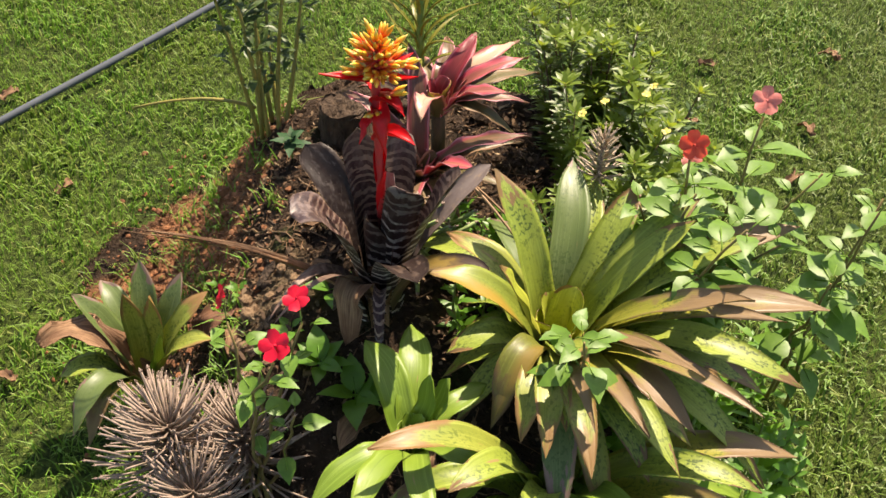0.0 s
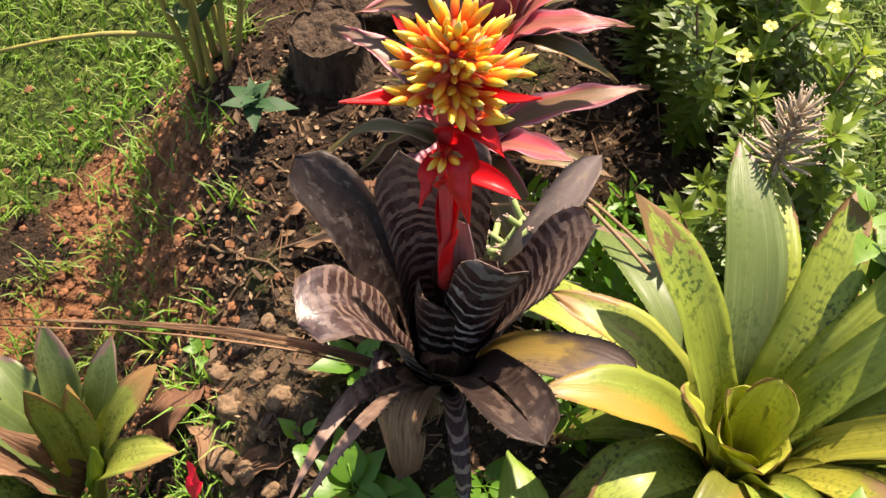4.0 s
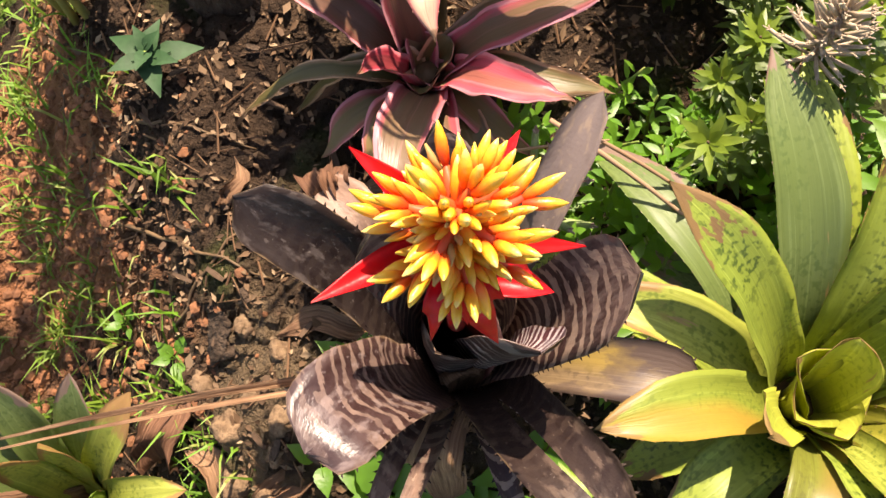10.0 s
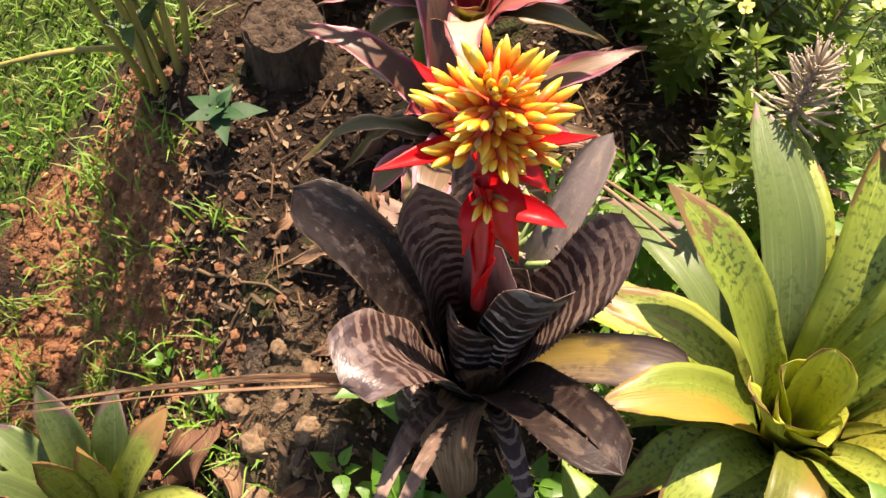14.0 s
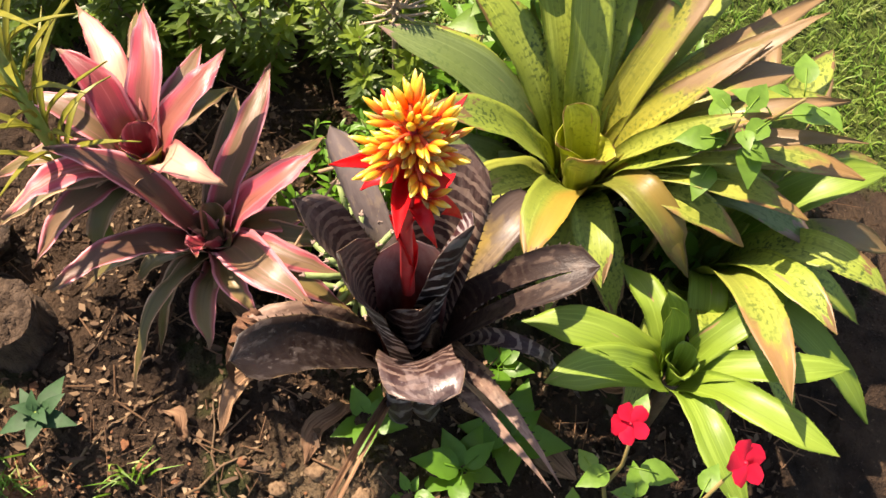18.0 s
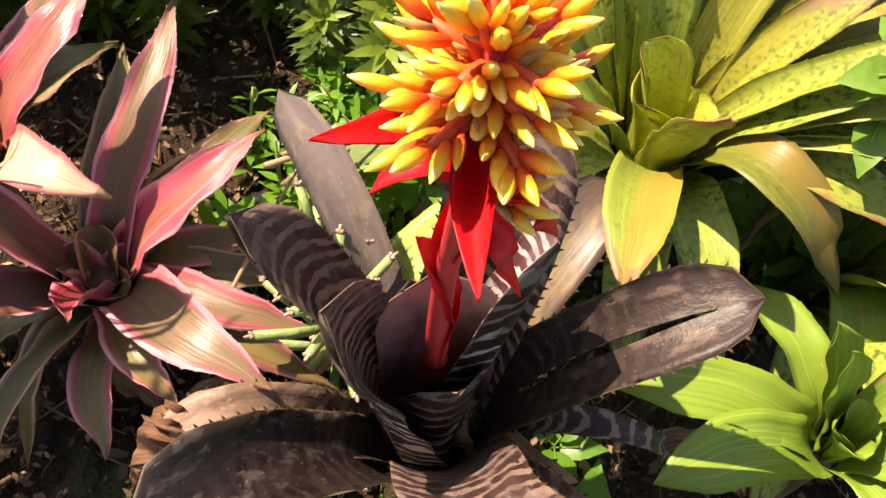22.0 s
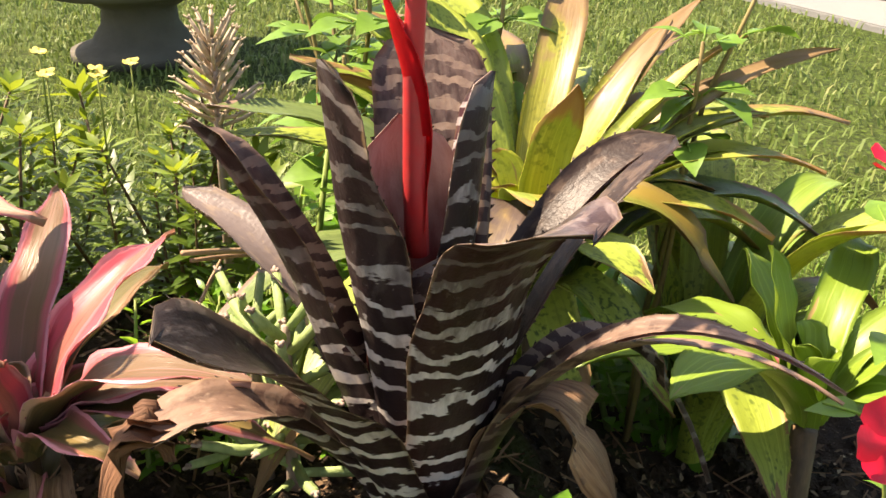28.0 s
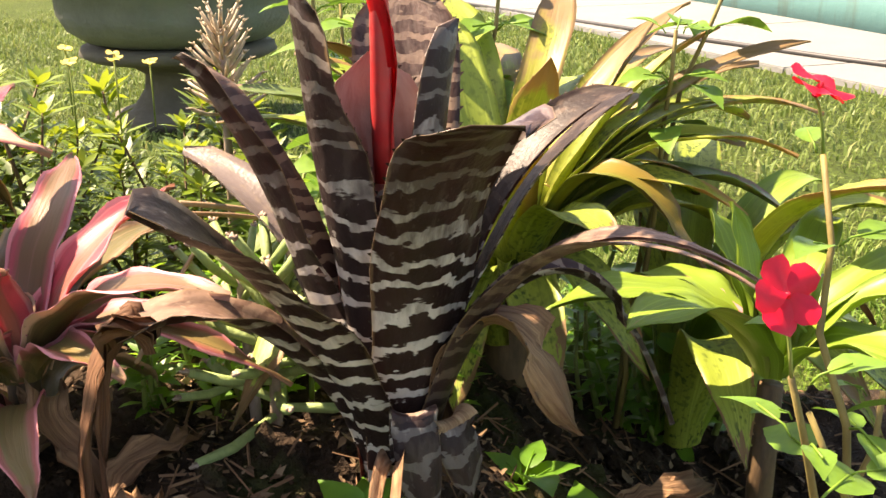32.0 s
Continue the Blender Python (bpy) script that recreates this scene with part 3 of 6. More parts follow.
def strap_leaf(parent, tip, lean=0.4, high=0.3, width=0.06, base=(0.0, 0.0, 0.0), shape="blunt", mats=None, cup=0.35, twist=0.0, spin=0.0, side=0.0,
               hook=0.0, spines=0.0, split=0.0, wave=0.3, fold=0.0, segs=22, name="leaf", label=""):
    """A strap-shaped leaf from base to tip (in the plant's own metres). It rises over the point that lies `lean` of the way out and `high`
    up; hook bends its end down, twist turns it more and more and spin all along (degrees), split opens a slit down its middle, fold closes its halves upward."""
    bm = bmesh.new()
    uv1, uv2 = bm.loops.layers.uv.new("leaf"), bm.loops.layers.uv.new("size")
    base, tip = Vector(base), Vector(tip)
    flat = Vector((tip.x - base.x, tip.y - base.y, 0))
    out = flat.normalized() if flat.length > 1e-4 else Vector((1, 0, 0))
    lat0 = Vector((-out.y, out.x, 0))
    ctrl = base + flat * lean + lat0 * side + Vector((0, 0, high * 1.06))
    rise = base + flat * 0.10 + Vector((0, 0, high * 0.55))
    end = tip + Vector((0, 0, hook * 0.96))
    line = [base * (1 - s) ** 3 + rise * 3 * s * (1 - s) ** 2 + ctrl * 3 * s * s * (1 - s) + end * s ** 3 for s in [i / segs for i in range(segs + 1)]]
    for i, p in enumerate(line):
        s = i / segs
        p.z -= hook * max(0, s - 0.6) ** 2 * 6
        p += lat0 * (wave * 0.008 * math.sin(s * 7 + rng.random() * 0.4)) * s
    length = sum((q - p).length for p, q in zip(line, line[1:]))
    seed = rng.random() * 50
    rows, run = [], 0.0
    for i, p in enumerate(line):
        s = i / segs
        t = (line[min(i + 1, segs)] - line[max(i - 1, 0)]).normalized()
        n = (lat0.cross(t)).normalized()
        if i:
            run += (p - line[i - 1]).length
        n = -n if n.dot(Vector((0, 0, 1)) - out * 0.8) < 0 else n
        turn = Matrix.Rotation(radians(twist) * s * s + radians(spin), 3, t)
        lat, n = turn @ lat0, turn @ n
        w = width * 0.5 * strap_width(s, shape)
        w = max(w, 0.0004)
        c = cup * (1.25 - 0.75 * s) + fold
        top, low = [], []
        for u in COLS:
            gap = max(0.0, s - 0.3) if split > 0.25 else 0.45 * math.sin(math.pi * min(1.0, max(0.0, (s - 0.34) / 0.60)))
            u = u * min(1.0, gap * 2.3) if split and split <= 0.25 and abs(u) < 0.1 and s > 0.3 else u
            open_ = split * gap * (1 if u > 0 else -1) * width * 0.5 if split else 0.0
            q = p + lat * (w * u * (1 - 0.25 * c * abs(u)) + open_) + n * (w * c * u * u)
            q += n * (wave * 0.006 * noise.noise((u * 1.3 + seed, s * 5.0, seed)) * (0.3 + abs(u)) + wave * 0.003 * math.sin(s * 23 + seed + u * 2) * abs(u) ** 3)
            th = 0.0011 * (1 - 0.75 * abs(u) ** 3)
            top.append(bm.verts.new(q + n * th))
            low.append(bm.verts.new(q - n * th))
        rows.append((top, low, run, s, lat, t, n))

    def quad(vs, data, mi):
        f = bm.faces.new(vs)
        f.material_index = mi
        for lp, (uu, ss, rr) in zip(f.loops, data):
            lp[uv1].uv = (uu * 0.5 + 0.5, ss)
            lp[uv2].uv = (uu * width * 0.5, rr)

    for (t0, l0, r0, s0, *_), (t1, l1, r1, s1, *_) in zip(rows, rows[1:]):
        for j in range(7):
            if split and j == 3 and s0 > 0.34 and (s1 < 0.94 or split > 0.25):
                continue
            d = ((COLS[j], s0, r0), (COLS[j + 1], s0, r0), (COLS[j + 1], s1, r1), (COLS[j], s1, r1))
            quad((t0[j], t0[j + 1], t1[j + 1], t1[j]), d, 0)
            quad((l0[j + 1], l0[j], l1[j], l1[j + 1]), (d[1], d[0], d[3], d[2]), 1)
        for j in (0, 7):
            d = ((COLS[j], s0, r0), (COLS[j], s1, r1))
            quad((t0[j], t1[j], l1[j], l0[j]), (d[0], d[1], d[1], d[0]), 0)
    if spines:
        step = 0.011
        at = length * 0.12
        k = 0
        while at < length * 0.97:
            while k + 1 < len(rows) - 1 and rows[k + 1][2] < at:
                k += 1
            a, b = rows[k], rows[k + 1]
            f = min(1.0, max(0.0, (at - a[2]) / max(1e-6, b[2] - a[2])))
            for j, sg in ((0, -1), (7, 1)):
                p = a[0][j].co.lerp(b[0][j].co, f)
                vs = [bm.verts.new(p + a[5] * d) for d in (-0.0016, 0.0016)] + [bm.verts.new(p + a[4] * sg * spines + a[5] * spines * 0.6)]
                quad(vs, ((sg, 0.97, at),) * 3, 2 if len(mats) > 2 else 0)
            at += step * (0.75 + 0.5 * rng.random())
    return part(name, bm, mats, parent, label)


def petal_leaf(bm, at, way, up, length, width, droop=0.25, cols=2, rows=4, mat=0, cup=0.15):
    """A small soft leaf or petal, added to a bmesh."""
    way = Vector(way).normalized()
    lat = way.cross(Vector(up))
    if lat.length < 1e-3:
        lat = way.cross(Vector((1, 0.2, 0)))
    lat.normalize()
    n = lat.cross(way)
    at = Vector(at)
    grid = []
    for i in range(rows + 1):
        s = i / rows
        w = width * 0.5 * max(0.03, math.sin(math.pi * (0.06 + 0.94 * s) ** 0.8))
        c = at + way * length * s + n * (-droop * length * s * s)
        grid.append([bm.verts.new(c + lat * w * u + n * abs(u) * w * cup) for u in (-1, 0, 1)])
    for a, b in zip(grid, grid[1:]):
        for j in range(2):
            bm.faces.new((a[j], a[j + 1], b[j + 1], b[j])).material_index = mat


def round_petal(bm, at, way, up, length, width, mat=0):
    """A broad notched petal."""
    way = Vector(way).normalized()
    lat = way.cross(Vector(up)).normalized()
    n = lat.cross(way)
    at = Vector(at)
    mid = bm.verts.new(at + way * length * 0.5 + n * length * 0.06)
    ring = []
    for i in range(10):
        a = 2 * math.pi * i / 10
        r = 1.0 - (0.14 if i == 0 else 0.0)
        ring.append(bm.verts.new(at + way * (length * 0.5 + length * 0.5 * r * math.cos(a)) + lat * width * 0.5 * math.sin(a) * (1.0 if abs(a - math.pi) > 1 else 0.6)
                                 + n * length * 0.10 * math.sin(a * 2 + 1)))
    for i in range(10):
        bm.faces.new((ring[i], ring[(i + 1) % 10], mid)).material_index = mat


def bloom(parent, at, face, size, material, label="red five-petalled flower"):
    """An open flower of five broad petals, with a pale eye and a spur."""
    face = Vector(face).normalized()
    a = face.cross(Vector((0.2, 0.3, 1))).normalized()
    b = face.cross(a)
    head = new("flower")
    head.parent = parent
    head.location = at
    tagged(head, label)
    turn = rng.random() * 6
    for i in range(5):
        bm = bmesh.new()
        w = turn + 2 * math.pi * i / 5
        d = a * math.cos(w) + b * math.sin(w)
        round_petal(bm, d * size * 0.03 + face * 0.001 * i, d + face * 0.12, face, size * 0.5, size * (0.43 if i else 0.50))
        part("petal", bm, material, head)
    bm = bmesh.new()
    tube(bm, [face * -0.004, face * 0.003, face * 0.006], [size * 0.05, size * 0.06, size * 0.02], 6)
    part("eye", bm, material, head)
    return head


def blades(name, spots, material, label, height=(0.02, 0.05), lean=0.6, width=0.0022, seed=3):
    """Many grass blades as one sheet of stuff."""
    r = random.Random(seed)
    vs, fs = [], []
    for x, y, z, size in spots:
        a = r.random() * 2 * math.pi
        h = (height[0] + (height[1] - height[0]) * r.random()) * size
        l = lean * h * (0.3 + r.random())
        dx, dy = math.cos(a), math.sin(a)
        w = width * (0.7 + 0.6 * r.random()) * size
        i = len(vs)
        vs += [(x - dy * w, y + dx * w, z), (x + dy * w, y - dx * w, z),
               (x + dx * l * 0.35 + dy * w * 0.8, y + dy * l * 0.35 - dx * w * 0.8, z + h * 0.6), (x + dx * l * 0.35 - dy * w * 0.8, y + dy * l * 0.35 + dx * w * 0.8, z + h * 0.6),
               (x + dx * l, y + dy * l, z + h * (0.95 - 0.4 * r.random()))]
        fs += [(i, i + 1, i + 2, i + 3), (i + 3, i + 2, i + 4)]
    me = bpy.data.meshes.new(name)
    me.from_pydata(vs, [], fs)
    me.materials.append(material)
    ob = new(name, me)
    return tagged(ob, label, "grass", "", "stuff")


# ---------------------------------------------------------------- ground
def smooth(a, b, x):
    t = min(1.0, max(0.0, (x - a) / (b - a)))
    return t * t * (3 - 2 * t)


def bed(x, y):
    """How far a spot lies inside the raised bed, 0 to 1."""
    left = smooth(-0.50, -0.15, x + 0.10 * (y - 0.2) + 0.03 * noise.noise((x * 5, y * 5, 1)))
    right = 1 - smooth(0.42, 0.74, x)
    back = 1 - smooth(0.68, 1.00, y + 0.55 * max(0, -0.10 - x) + 0.30 * max(0, x - 0.15) + 0.04 * noise.noise((x * 6, y * 6, 8)))
    front = 1 - 0.62 * smooth(0.05, -0.35, y) if y > -0.8 else 0.38 * (1 - smooth(-0.7, -1.1, y))
    if y < -0.35:
        front = 0.38 * (1 - smooth(-0.6, -1.0, y))
    return left * right * back * front


def ground_z(x, y):
    b = bed(x, y)
    z = 0.31 * b
    if 0.03 < b:
        z += min(1, b * 2) * (0.022 * noise.noise((x * 9, y * 9, 0)) + 0.011 * noise.noise((x * 26, y * 26, 3)) + 0.006 * noise.noise((x * 60, y * 60, 5)))
    return z - 0.004


def axis(fine0, fine1, step, far):
    pts = []
    v = fine0
    while v < fine1:
        pts.append(v)
        v += step
    lo, hi, d = fine0, fine1, step
    left, right = [], []
    while lo > -far:
        d *= 1.35
        lo -= d
        left.append(lo)
    d = step
    while hi < far:
        right.append(hi)
        d *= 1.35
        hi += d
    right.append(hi)
    return left[::-1] + pts + right


xs, ys = axis(-0.9, 1.05, 0.0125, 400), axis(-0.9, 1.2, 0.0125, 400)
vs = [(x, y, ground_z(x, y)) for y in ys for x in xs]
W_ = len(xs)
fs = [(j * W_ + i, j * W_ + i + 1, (j + 1) * W_ + i + 1, (j + 1) * W_ + i) for j in range(len(ys) - 1) for i in range(W_ - 1)]
me = bpy.data.meshes.new("ground")
me.from_pydata(vs, [], fs)
me.materials.append(turf)
me.materials.append(soil)
for p in me.polygons:
    p.use_smooth = True
    x, y, z = p.center
    bare_soil = (x + 0.43) ** 2 / 0.05 + (y - 0.40) ** 2 / 0.06 < 1 + 0.5 * noise.noise((x * 8, y * 8, 7))
    p.material_index = 1 if bed(x, y) > 0.06 + 0.04 * noise.noise((x * 11, y * 11, 2)) or bare_soil else 0
ground = tagged(new("ground", me), "lawn with a raised bed of dark earth and a bare red patch", "ground", "", "structure")


# ---------------------------------------------------------------- the banded bromeliad in flower
ZX, ZY, ZZ = 0.015, 0.02, 0.29
zebra = thing("banded_bromeliad", (ZX, ZY, ZZ), "dark purple bromeliad with silver bands and a red-yellow flower spike", "bromeliad")
ZM = [zebra_top, zebra_under]
ZD = [dry_leaf, dry_leaf]


def zleaf(tip, lean, high, width, **more):
    a = math.atan2(tip[1], tip[0])
    root = more.pop("root", 0.022)
    more.setdefault("shape", "round")
    more["mats"] = list(more.get("mats", ZM)) + [spine_dark]
    more.setdefault("spines", 0.0031)
    more.setdefault("cup", 0.45)
    return strap_leaf(zebra, tip, lean, high, width, base=(math.cos(a) * root, math.sin(a) * root, 0.01), **more)


zleaf((-0.136, 0.151, 0.258), 0.52, 0.190, 0.068, hook=0.012, twist=-24, wave=0.7, mats=[zebra_shaded, zebra_under])                    # broad dark leaf, its shade put into the colour, grey at the tip
zleaf((-0.134, -0.062, 0.294), 0.52, 0.25, 0.086, cup=0.34, hook=0.050, wave=0.9, mats=[zebra_curled, zebra_outer])         # purple leaf that bends over
zleaf((-0.034, 0.062, 0.368), 0.72, 0.22, 0.074, cup=0.85, twist=-30, hook=0.035, wave=0.8)
zleaf((0.031, 0.134, 0.321), 0.50, 0.18, 0.064, cup=0.8, fold=0.1, twist=18, hook=0.03, wave=0.9)
zleaf((0.183, 0.157, 0.222), 0.40, 0.17, 0.046, cup=0.5, fold=0.25, wave=0.8, mats=[zebra_grey, zebra_grey], label="narrow grey worn leaf with a torn edge")
zleaf((0.126, -0.025, 0.352), 0.62, 0.24, 0.086, hook=0.025, wave=0.6)
zleaf((0.044, -0.054, 0.338), 0.62, 0.22, 0.070, cup=0.85, twist=-10, spin=-42, hook=0.06, mats=[zebra_pale, zebra_under])
zleaf((0.022, 0.009, 0.320), 0.9, 0.17, 0.084, cup=0.36, root=0.012, mats=[zebra_inner, zebra_under])
zleaf((0.069, -0.187, 0.281), 0.38, 0.235, 0.068, split=0.07, mats=[zebra_worn, zebra_under])
zleaf((-0.150, -0.205, 0.200), 0.46, 0.245, 0.044, split=0.35, shape="acute", mats=[zebra_split, zebra_split], label="old leaf split and withered at the end")
zleaf((-0.470, 0.038, 0.150), 0.34, 0.12, 0.020, shape="acute", fold=0.6, spines=0.0, split=0.5, mats=[dry_leaf, dry_leaf], label="long withered leaf with a straw-coloured tip")
zleaf((0.180, -0.097, 0.198), 0.45, 0.20, 0.056, mats=[golden_leaf, golden_leaf], label="old leaf turning golden brown")
zleaf((0.015, -0.215, 0.030), 0.60, 0.24, 0.028, shape="acute", fold=0.4, label="narrow old leaf that arches to the ground")
zleaf((-0.055, -0.120, 0.060), 0.60, 0.20, 0.055, mats=ZD, wave=1.2)
zleaf((-0.085, -0.012, 0.020), 0.75, 0.13, 0.034, root=0.04, label="small pup leaf")
zleaf((-0.070, -0.045, 0.030), 0.75, 0.11, 0.036, root=0.04, mats=[straw_leaf, zebra_under], label="small withered pup leaf")
zleaf((0.056, 0.030, 0.225), 0.85, 0.14, 0.055, cup=0.9)
zleaf((-0.022, -0.014, 0.245), 0.95, 0.15, 0.068, cup=0.95)
zleaf((-0.072, 0.176, 0.160), 0.55, 0.17, 0.054, cup=0.6, wave=0.8, mats=[zebra_split, zebra_under], label="leaf with a torn, curled brown end")
for dx, dy, dz, wd in ((-0.016, 0.024, 0.030, 0.026), (0.004, 0.030, 0.016, 0.020), (0.020, 0.020, 0.040, 0.024)):
    strap_leaf(zebra, (-0.078 + dx, 0.176 + dy, dz), 0.95, 0.045, wd, base=(-0.066 + dx * 0.5, 0.158, 0.150), shape="acute", mats=[curl_brown] * 2, cup=0.6, wave=1.0, twist=35, segs=14, label="curled brown strip of a torn leaf")
zleaf((0.000, -0.022, 0.130), 0.60, 0.14, 0.045, mats=ZD, wave=1.0, root=0.03, label="dry leaf caught in the cup")

# flower stalk and spike
bm = bmesh.new()
STALK = [(0.002, 0.003, 0.235), (0.002, 0.004, 0.28), (0.000, 0.004, 0.36), (-0.004, 0.000, 0.44), (-0.002, -0.002, 0.50), (0.000, -0.003, 0.538), (0.001, -0.003, 0.562)]
tube(bm, STALK, [0.0075, 0.0075, 0.0062, 0.0058, 0.0066, 0.0056, 0.003], 10)
part("flower_stalk", bm, stalk_red, zebra, "red flower stalk")
BR = [bract_red, bract_red]


def bract(at, tip, width, high=0.02, lean=0.5):
    return strap_leaf(zebra, tip, lean, high, width, base=at, shape="acute", mats=BR, cup=0.9, wave=0.15, segs=10, name="bract", label="pointed red bract")


bract((0.001, 0.004, 0.312), (0.002, 0.020, 0.396), 0.027, 0.06, 0.9)
bract((0.003, 0.000, 0.250), (0.010, -0.004, 0.335), 0.020, 0.06, 0.9)
bract((0.000, 0.002, 0.390), (0.056, -0.028, 0.408), 0.032, 0.035, 0.6)
bract((-0.002, -0.004, 0.452), (0.013, -0.047, 0.404), 0.036, 0.012, 0.75)
bract((-0.004, -0.004, 0.430), (-0.026, -0.034, 0.412), 0.022, 0.018, 0.6)
bract((-0.002, 0.000, 0.462), (0.040, -0.022, 0.456), 0.032, 0.022, 0.6)
bract((-0.003, 0.002, 0.470), (-0.020, 0.038, 0.470), 0.024, 0.02)
bract((-0.004, 0.000, 0.500), (-0.082, -0.016, 0.522), 0.024, 0.006)
bract((-0.002, 0.000, 0.505), (0.060, -0.033, 0.535), 0.022, 0.008)
bract((-0.002, 0.000, 0.505), (0.050, 0.040, 0.525), 0.024, 0.01)
bract((-0.004, 0.002, 0.505), (-0.040, 0.055, 0.535), 0.024, 0.01)

bm = bmesh.new()
uvb = bm.loops.layers.uv.new("leaf")
prof = ((0.0, 0.0020), (0.10, 0.0036), (0.35, 0.0046), (0.60, 0.0043), (0.82, 0.0027), (1.0, 0.0004))
rings = [[bm.verts.new((r * math.cos(2 * math.pi * j / 7), r * math.sin(2 * math.pi * j / 7), s * 0.030)) for j in range(7)] for s, r in prof]
for (a, ra), (b, rb) in zip(zip([p[0] for p in prof], rings), list(zip([p[0] for p in prof], rings))[1:]):
    for j in range(7):
        f = bm.faces.new((ra[j], ra[(j + 1) % 7], rb[(j + 1) % 7], rb[j]))
        for lp, s in zip(f.loops, (a, a, b, b)):
            lp[uvb].uv = (j / 7, s)
bm.faces.new(rings[-1])
bud = part("bud", bm, bud_material, zebra)
bm = bmesh.new()
tube(bm, [(0, 0, 0), (0.0006, 0, 0.009), (0, 0, 0.018)], [0.0022, 0.0028, 0.0008], 6)
faded = part("faded_bud", bm, bud_faded, zebra, "withered brown bud")
placed = []


def put_bud(at, way, size, withered=False):
    q = Vector(way).normalized().to_track_quat("Z", "Y")
    m = Matrix.LocRotScale(Vector(at), q, Vector((size, size, size * (0.9 + 0.25 * rng.random()))))
    src = faded if withered else bud
    if src not in placed:
        placed.append(src)
        src.matrix_basis = m
    else:
        again(src, m, zebra)


def spike(at, way, length, n, size=1.0):
    """A flat side spike with buds on two sides."""
    at, way = Vector(at), Vector(way).normalized()
    lat = way.cross(Vector((0.1, 0.2, 1)))
    lat = lat.normalized() if lat.length > 0.05 else Vector((1, 0, 0))
    up = lat.cross(way)
    bm = bmesh.new()
    tube(bm, [at, at + way * length * 0.5, at + way * length], [0.0042, 0.0040, 0.002], 6)
    part("side_spike", bm, spike_axis, zebra)
    for i in range(n):
        s = (i + 0.6) / n
        sg = 1 if i % 2 else -1
        d = way * (0.75 + 0.35 * s) + lat * sg * (0.66 - 0.35 * s + 0.4 * (rng.random() - 0.5)) + up * (rng.random() - 0.35) * 0.8
        put_bud(at + way * length * s + lat * sg * 0.003, d, size * (0.75 + 0.45 * rng.random()), rng.random() < 0.11)
    put_bud(at + way * length, way + up * 0.1, size)


top = Vector((0.001, -0.003, 0.557))
for i in range(3):
    a = i * 2.1 + 0.5
    spike(top, (math.cos(a) * 0.50, math.sin(a) * 0.46, 1), 0.022, 6, 0.74)
for i in range(5):
    a = i * 2 * math.pi / 5 + 0.25
    spike(top - Vector((0, 0, 0.012)), (math.cos(a), math.sin(a), 0.66), 0.029, 7, 0.74)
for i in range(4):
    a = i * 2 * math.pi / 4 + 0.8
    spike(top - Vector((0, 0, 0.024)), (math.cos(a), math.sin(a), 0.40), 0.030, 5, 0.74)
for i in range(7):
    a = i * 2 * math.pi / 7 + 0.1 + rng.uniform(-0.15, 0.15)
    spike(top - Vector((0, 0, 0.037)), (math.cos(a), math.sin(a), 0.16 + 0.16 * rng.random()), 0.041 - 0.010 * abs(math.sin(a)), 8, 0.76)
spike((-0.002, -0.012, 0.456), (-0.25, -0.80, 0.25), 0.012, 4, 0.72)
spike((0.004, -0.002, 0.480), (0.85, -0.30, 0.25), 0.024, 4, 0.78)

# ---------------------------------------------------------------- pink bromeliads
PG = [pink_green, pink_green]
PK, DU, OL, CR = [pink_leaf, pink_leaf], [dusky_leaf, dusky_leaf], [olive_leaf, olive_leaf], [cream_leaf, olive_leaf]


def rosette(plant, leaves, root=0.018, spines=0.0012, **common):
    for tip, lean, high, width, mats, *rest in leaves:
        more = dict(common)
        if rest:
            more.update(rest[0])
        a = math.atan2(tip[1], tip[0])
        strap_leaf(plant, tip, lean, high, width, base=(math.cos(a) * root, math.sin(a) * root, 0.0), mats=mats, spines=spines, **more)


def rel(o, *p):
    return tuple(a - b for a, b in zip(p, o))


def foot(plant, depth, radius, top=0.02):
    bm = bmesh.new()
    tube(bm, [(0, 0, -depth), (0.003, 0, -depth * 0.5), (0, 0, top)], [radius * 0.8, radius, radius * 0.9], 10)
    part("short_stem", bm, brown_stem, plant)


def fan(plant, o, leaves, root=0.016, base_z=0.0, spines=0.0007, slim=1.0, **common):
    """Leaves that rise from the heart and arch over to the given tips."""
    for (x, y, z), width, mats, *rest in leaves:
        more = dict(common)
        if rest:
            more.update(rest[0])
        tip = rel(o, x, y, z)
        reach = math.hypot(tip[0], tip[1])
        arch = more.pop("arch", 0.28)
        lean = more.pop("lean", 0.45)
        high = max(0.055, 0.55 * (tip[2] - base_z) + arch * reach)
        a = math.atan2(tip[1], tip[0])
        strap_leaf(plant, tip, lean, high, width * slim, base=(math.cos(a) * root, math.sin(a) * root, base_z), mats=mats, spines=spines, **more)


def heart(plant, z, height, radius, width, mats, n=5, turn=0.4, spines=0.001):
    """The short cupped leaves that close the heart of a rosette round its water tank."""
    for i in range(n):
        a = turn + i * 2 * math.pi / n
        h = height * (1 - 0.09 * i)
        strap_leaf(plant, (math.cos(a) * radius, math.sin(a) * radius, z + h), 0.75, h * 0.95, width, base=(math.cos(a) * radius * 0.35, math.sin(a) * radius * 0.35, z), mats=mats[i % len(mats)],
                   cup=0.95, spines=spines, wave=0.3, shape="blunt", segs=12)


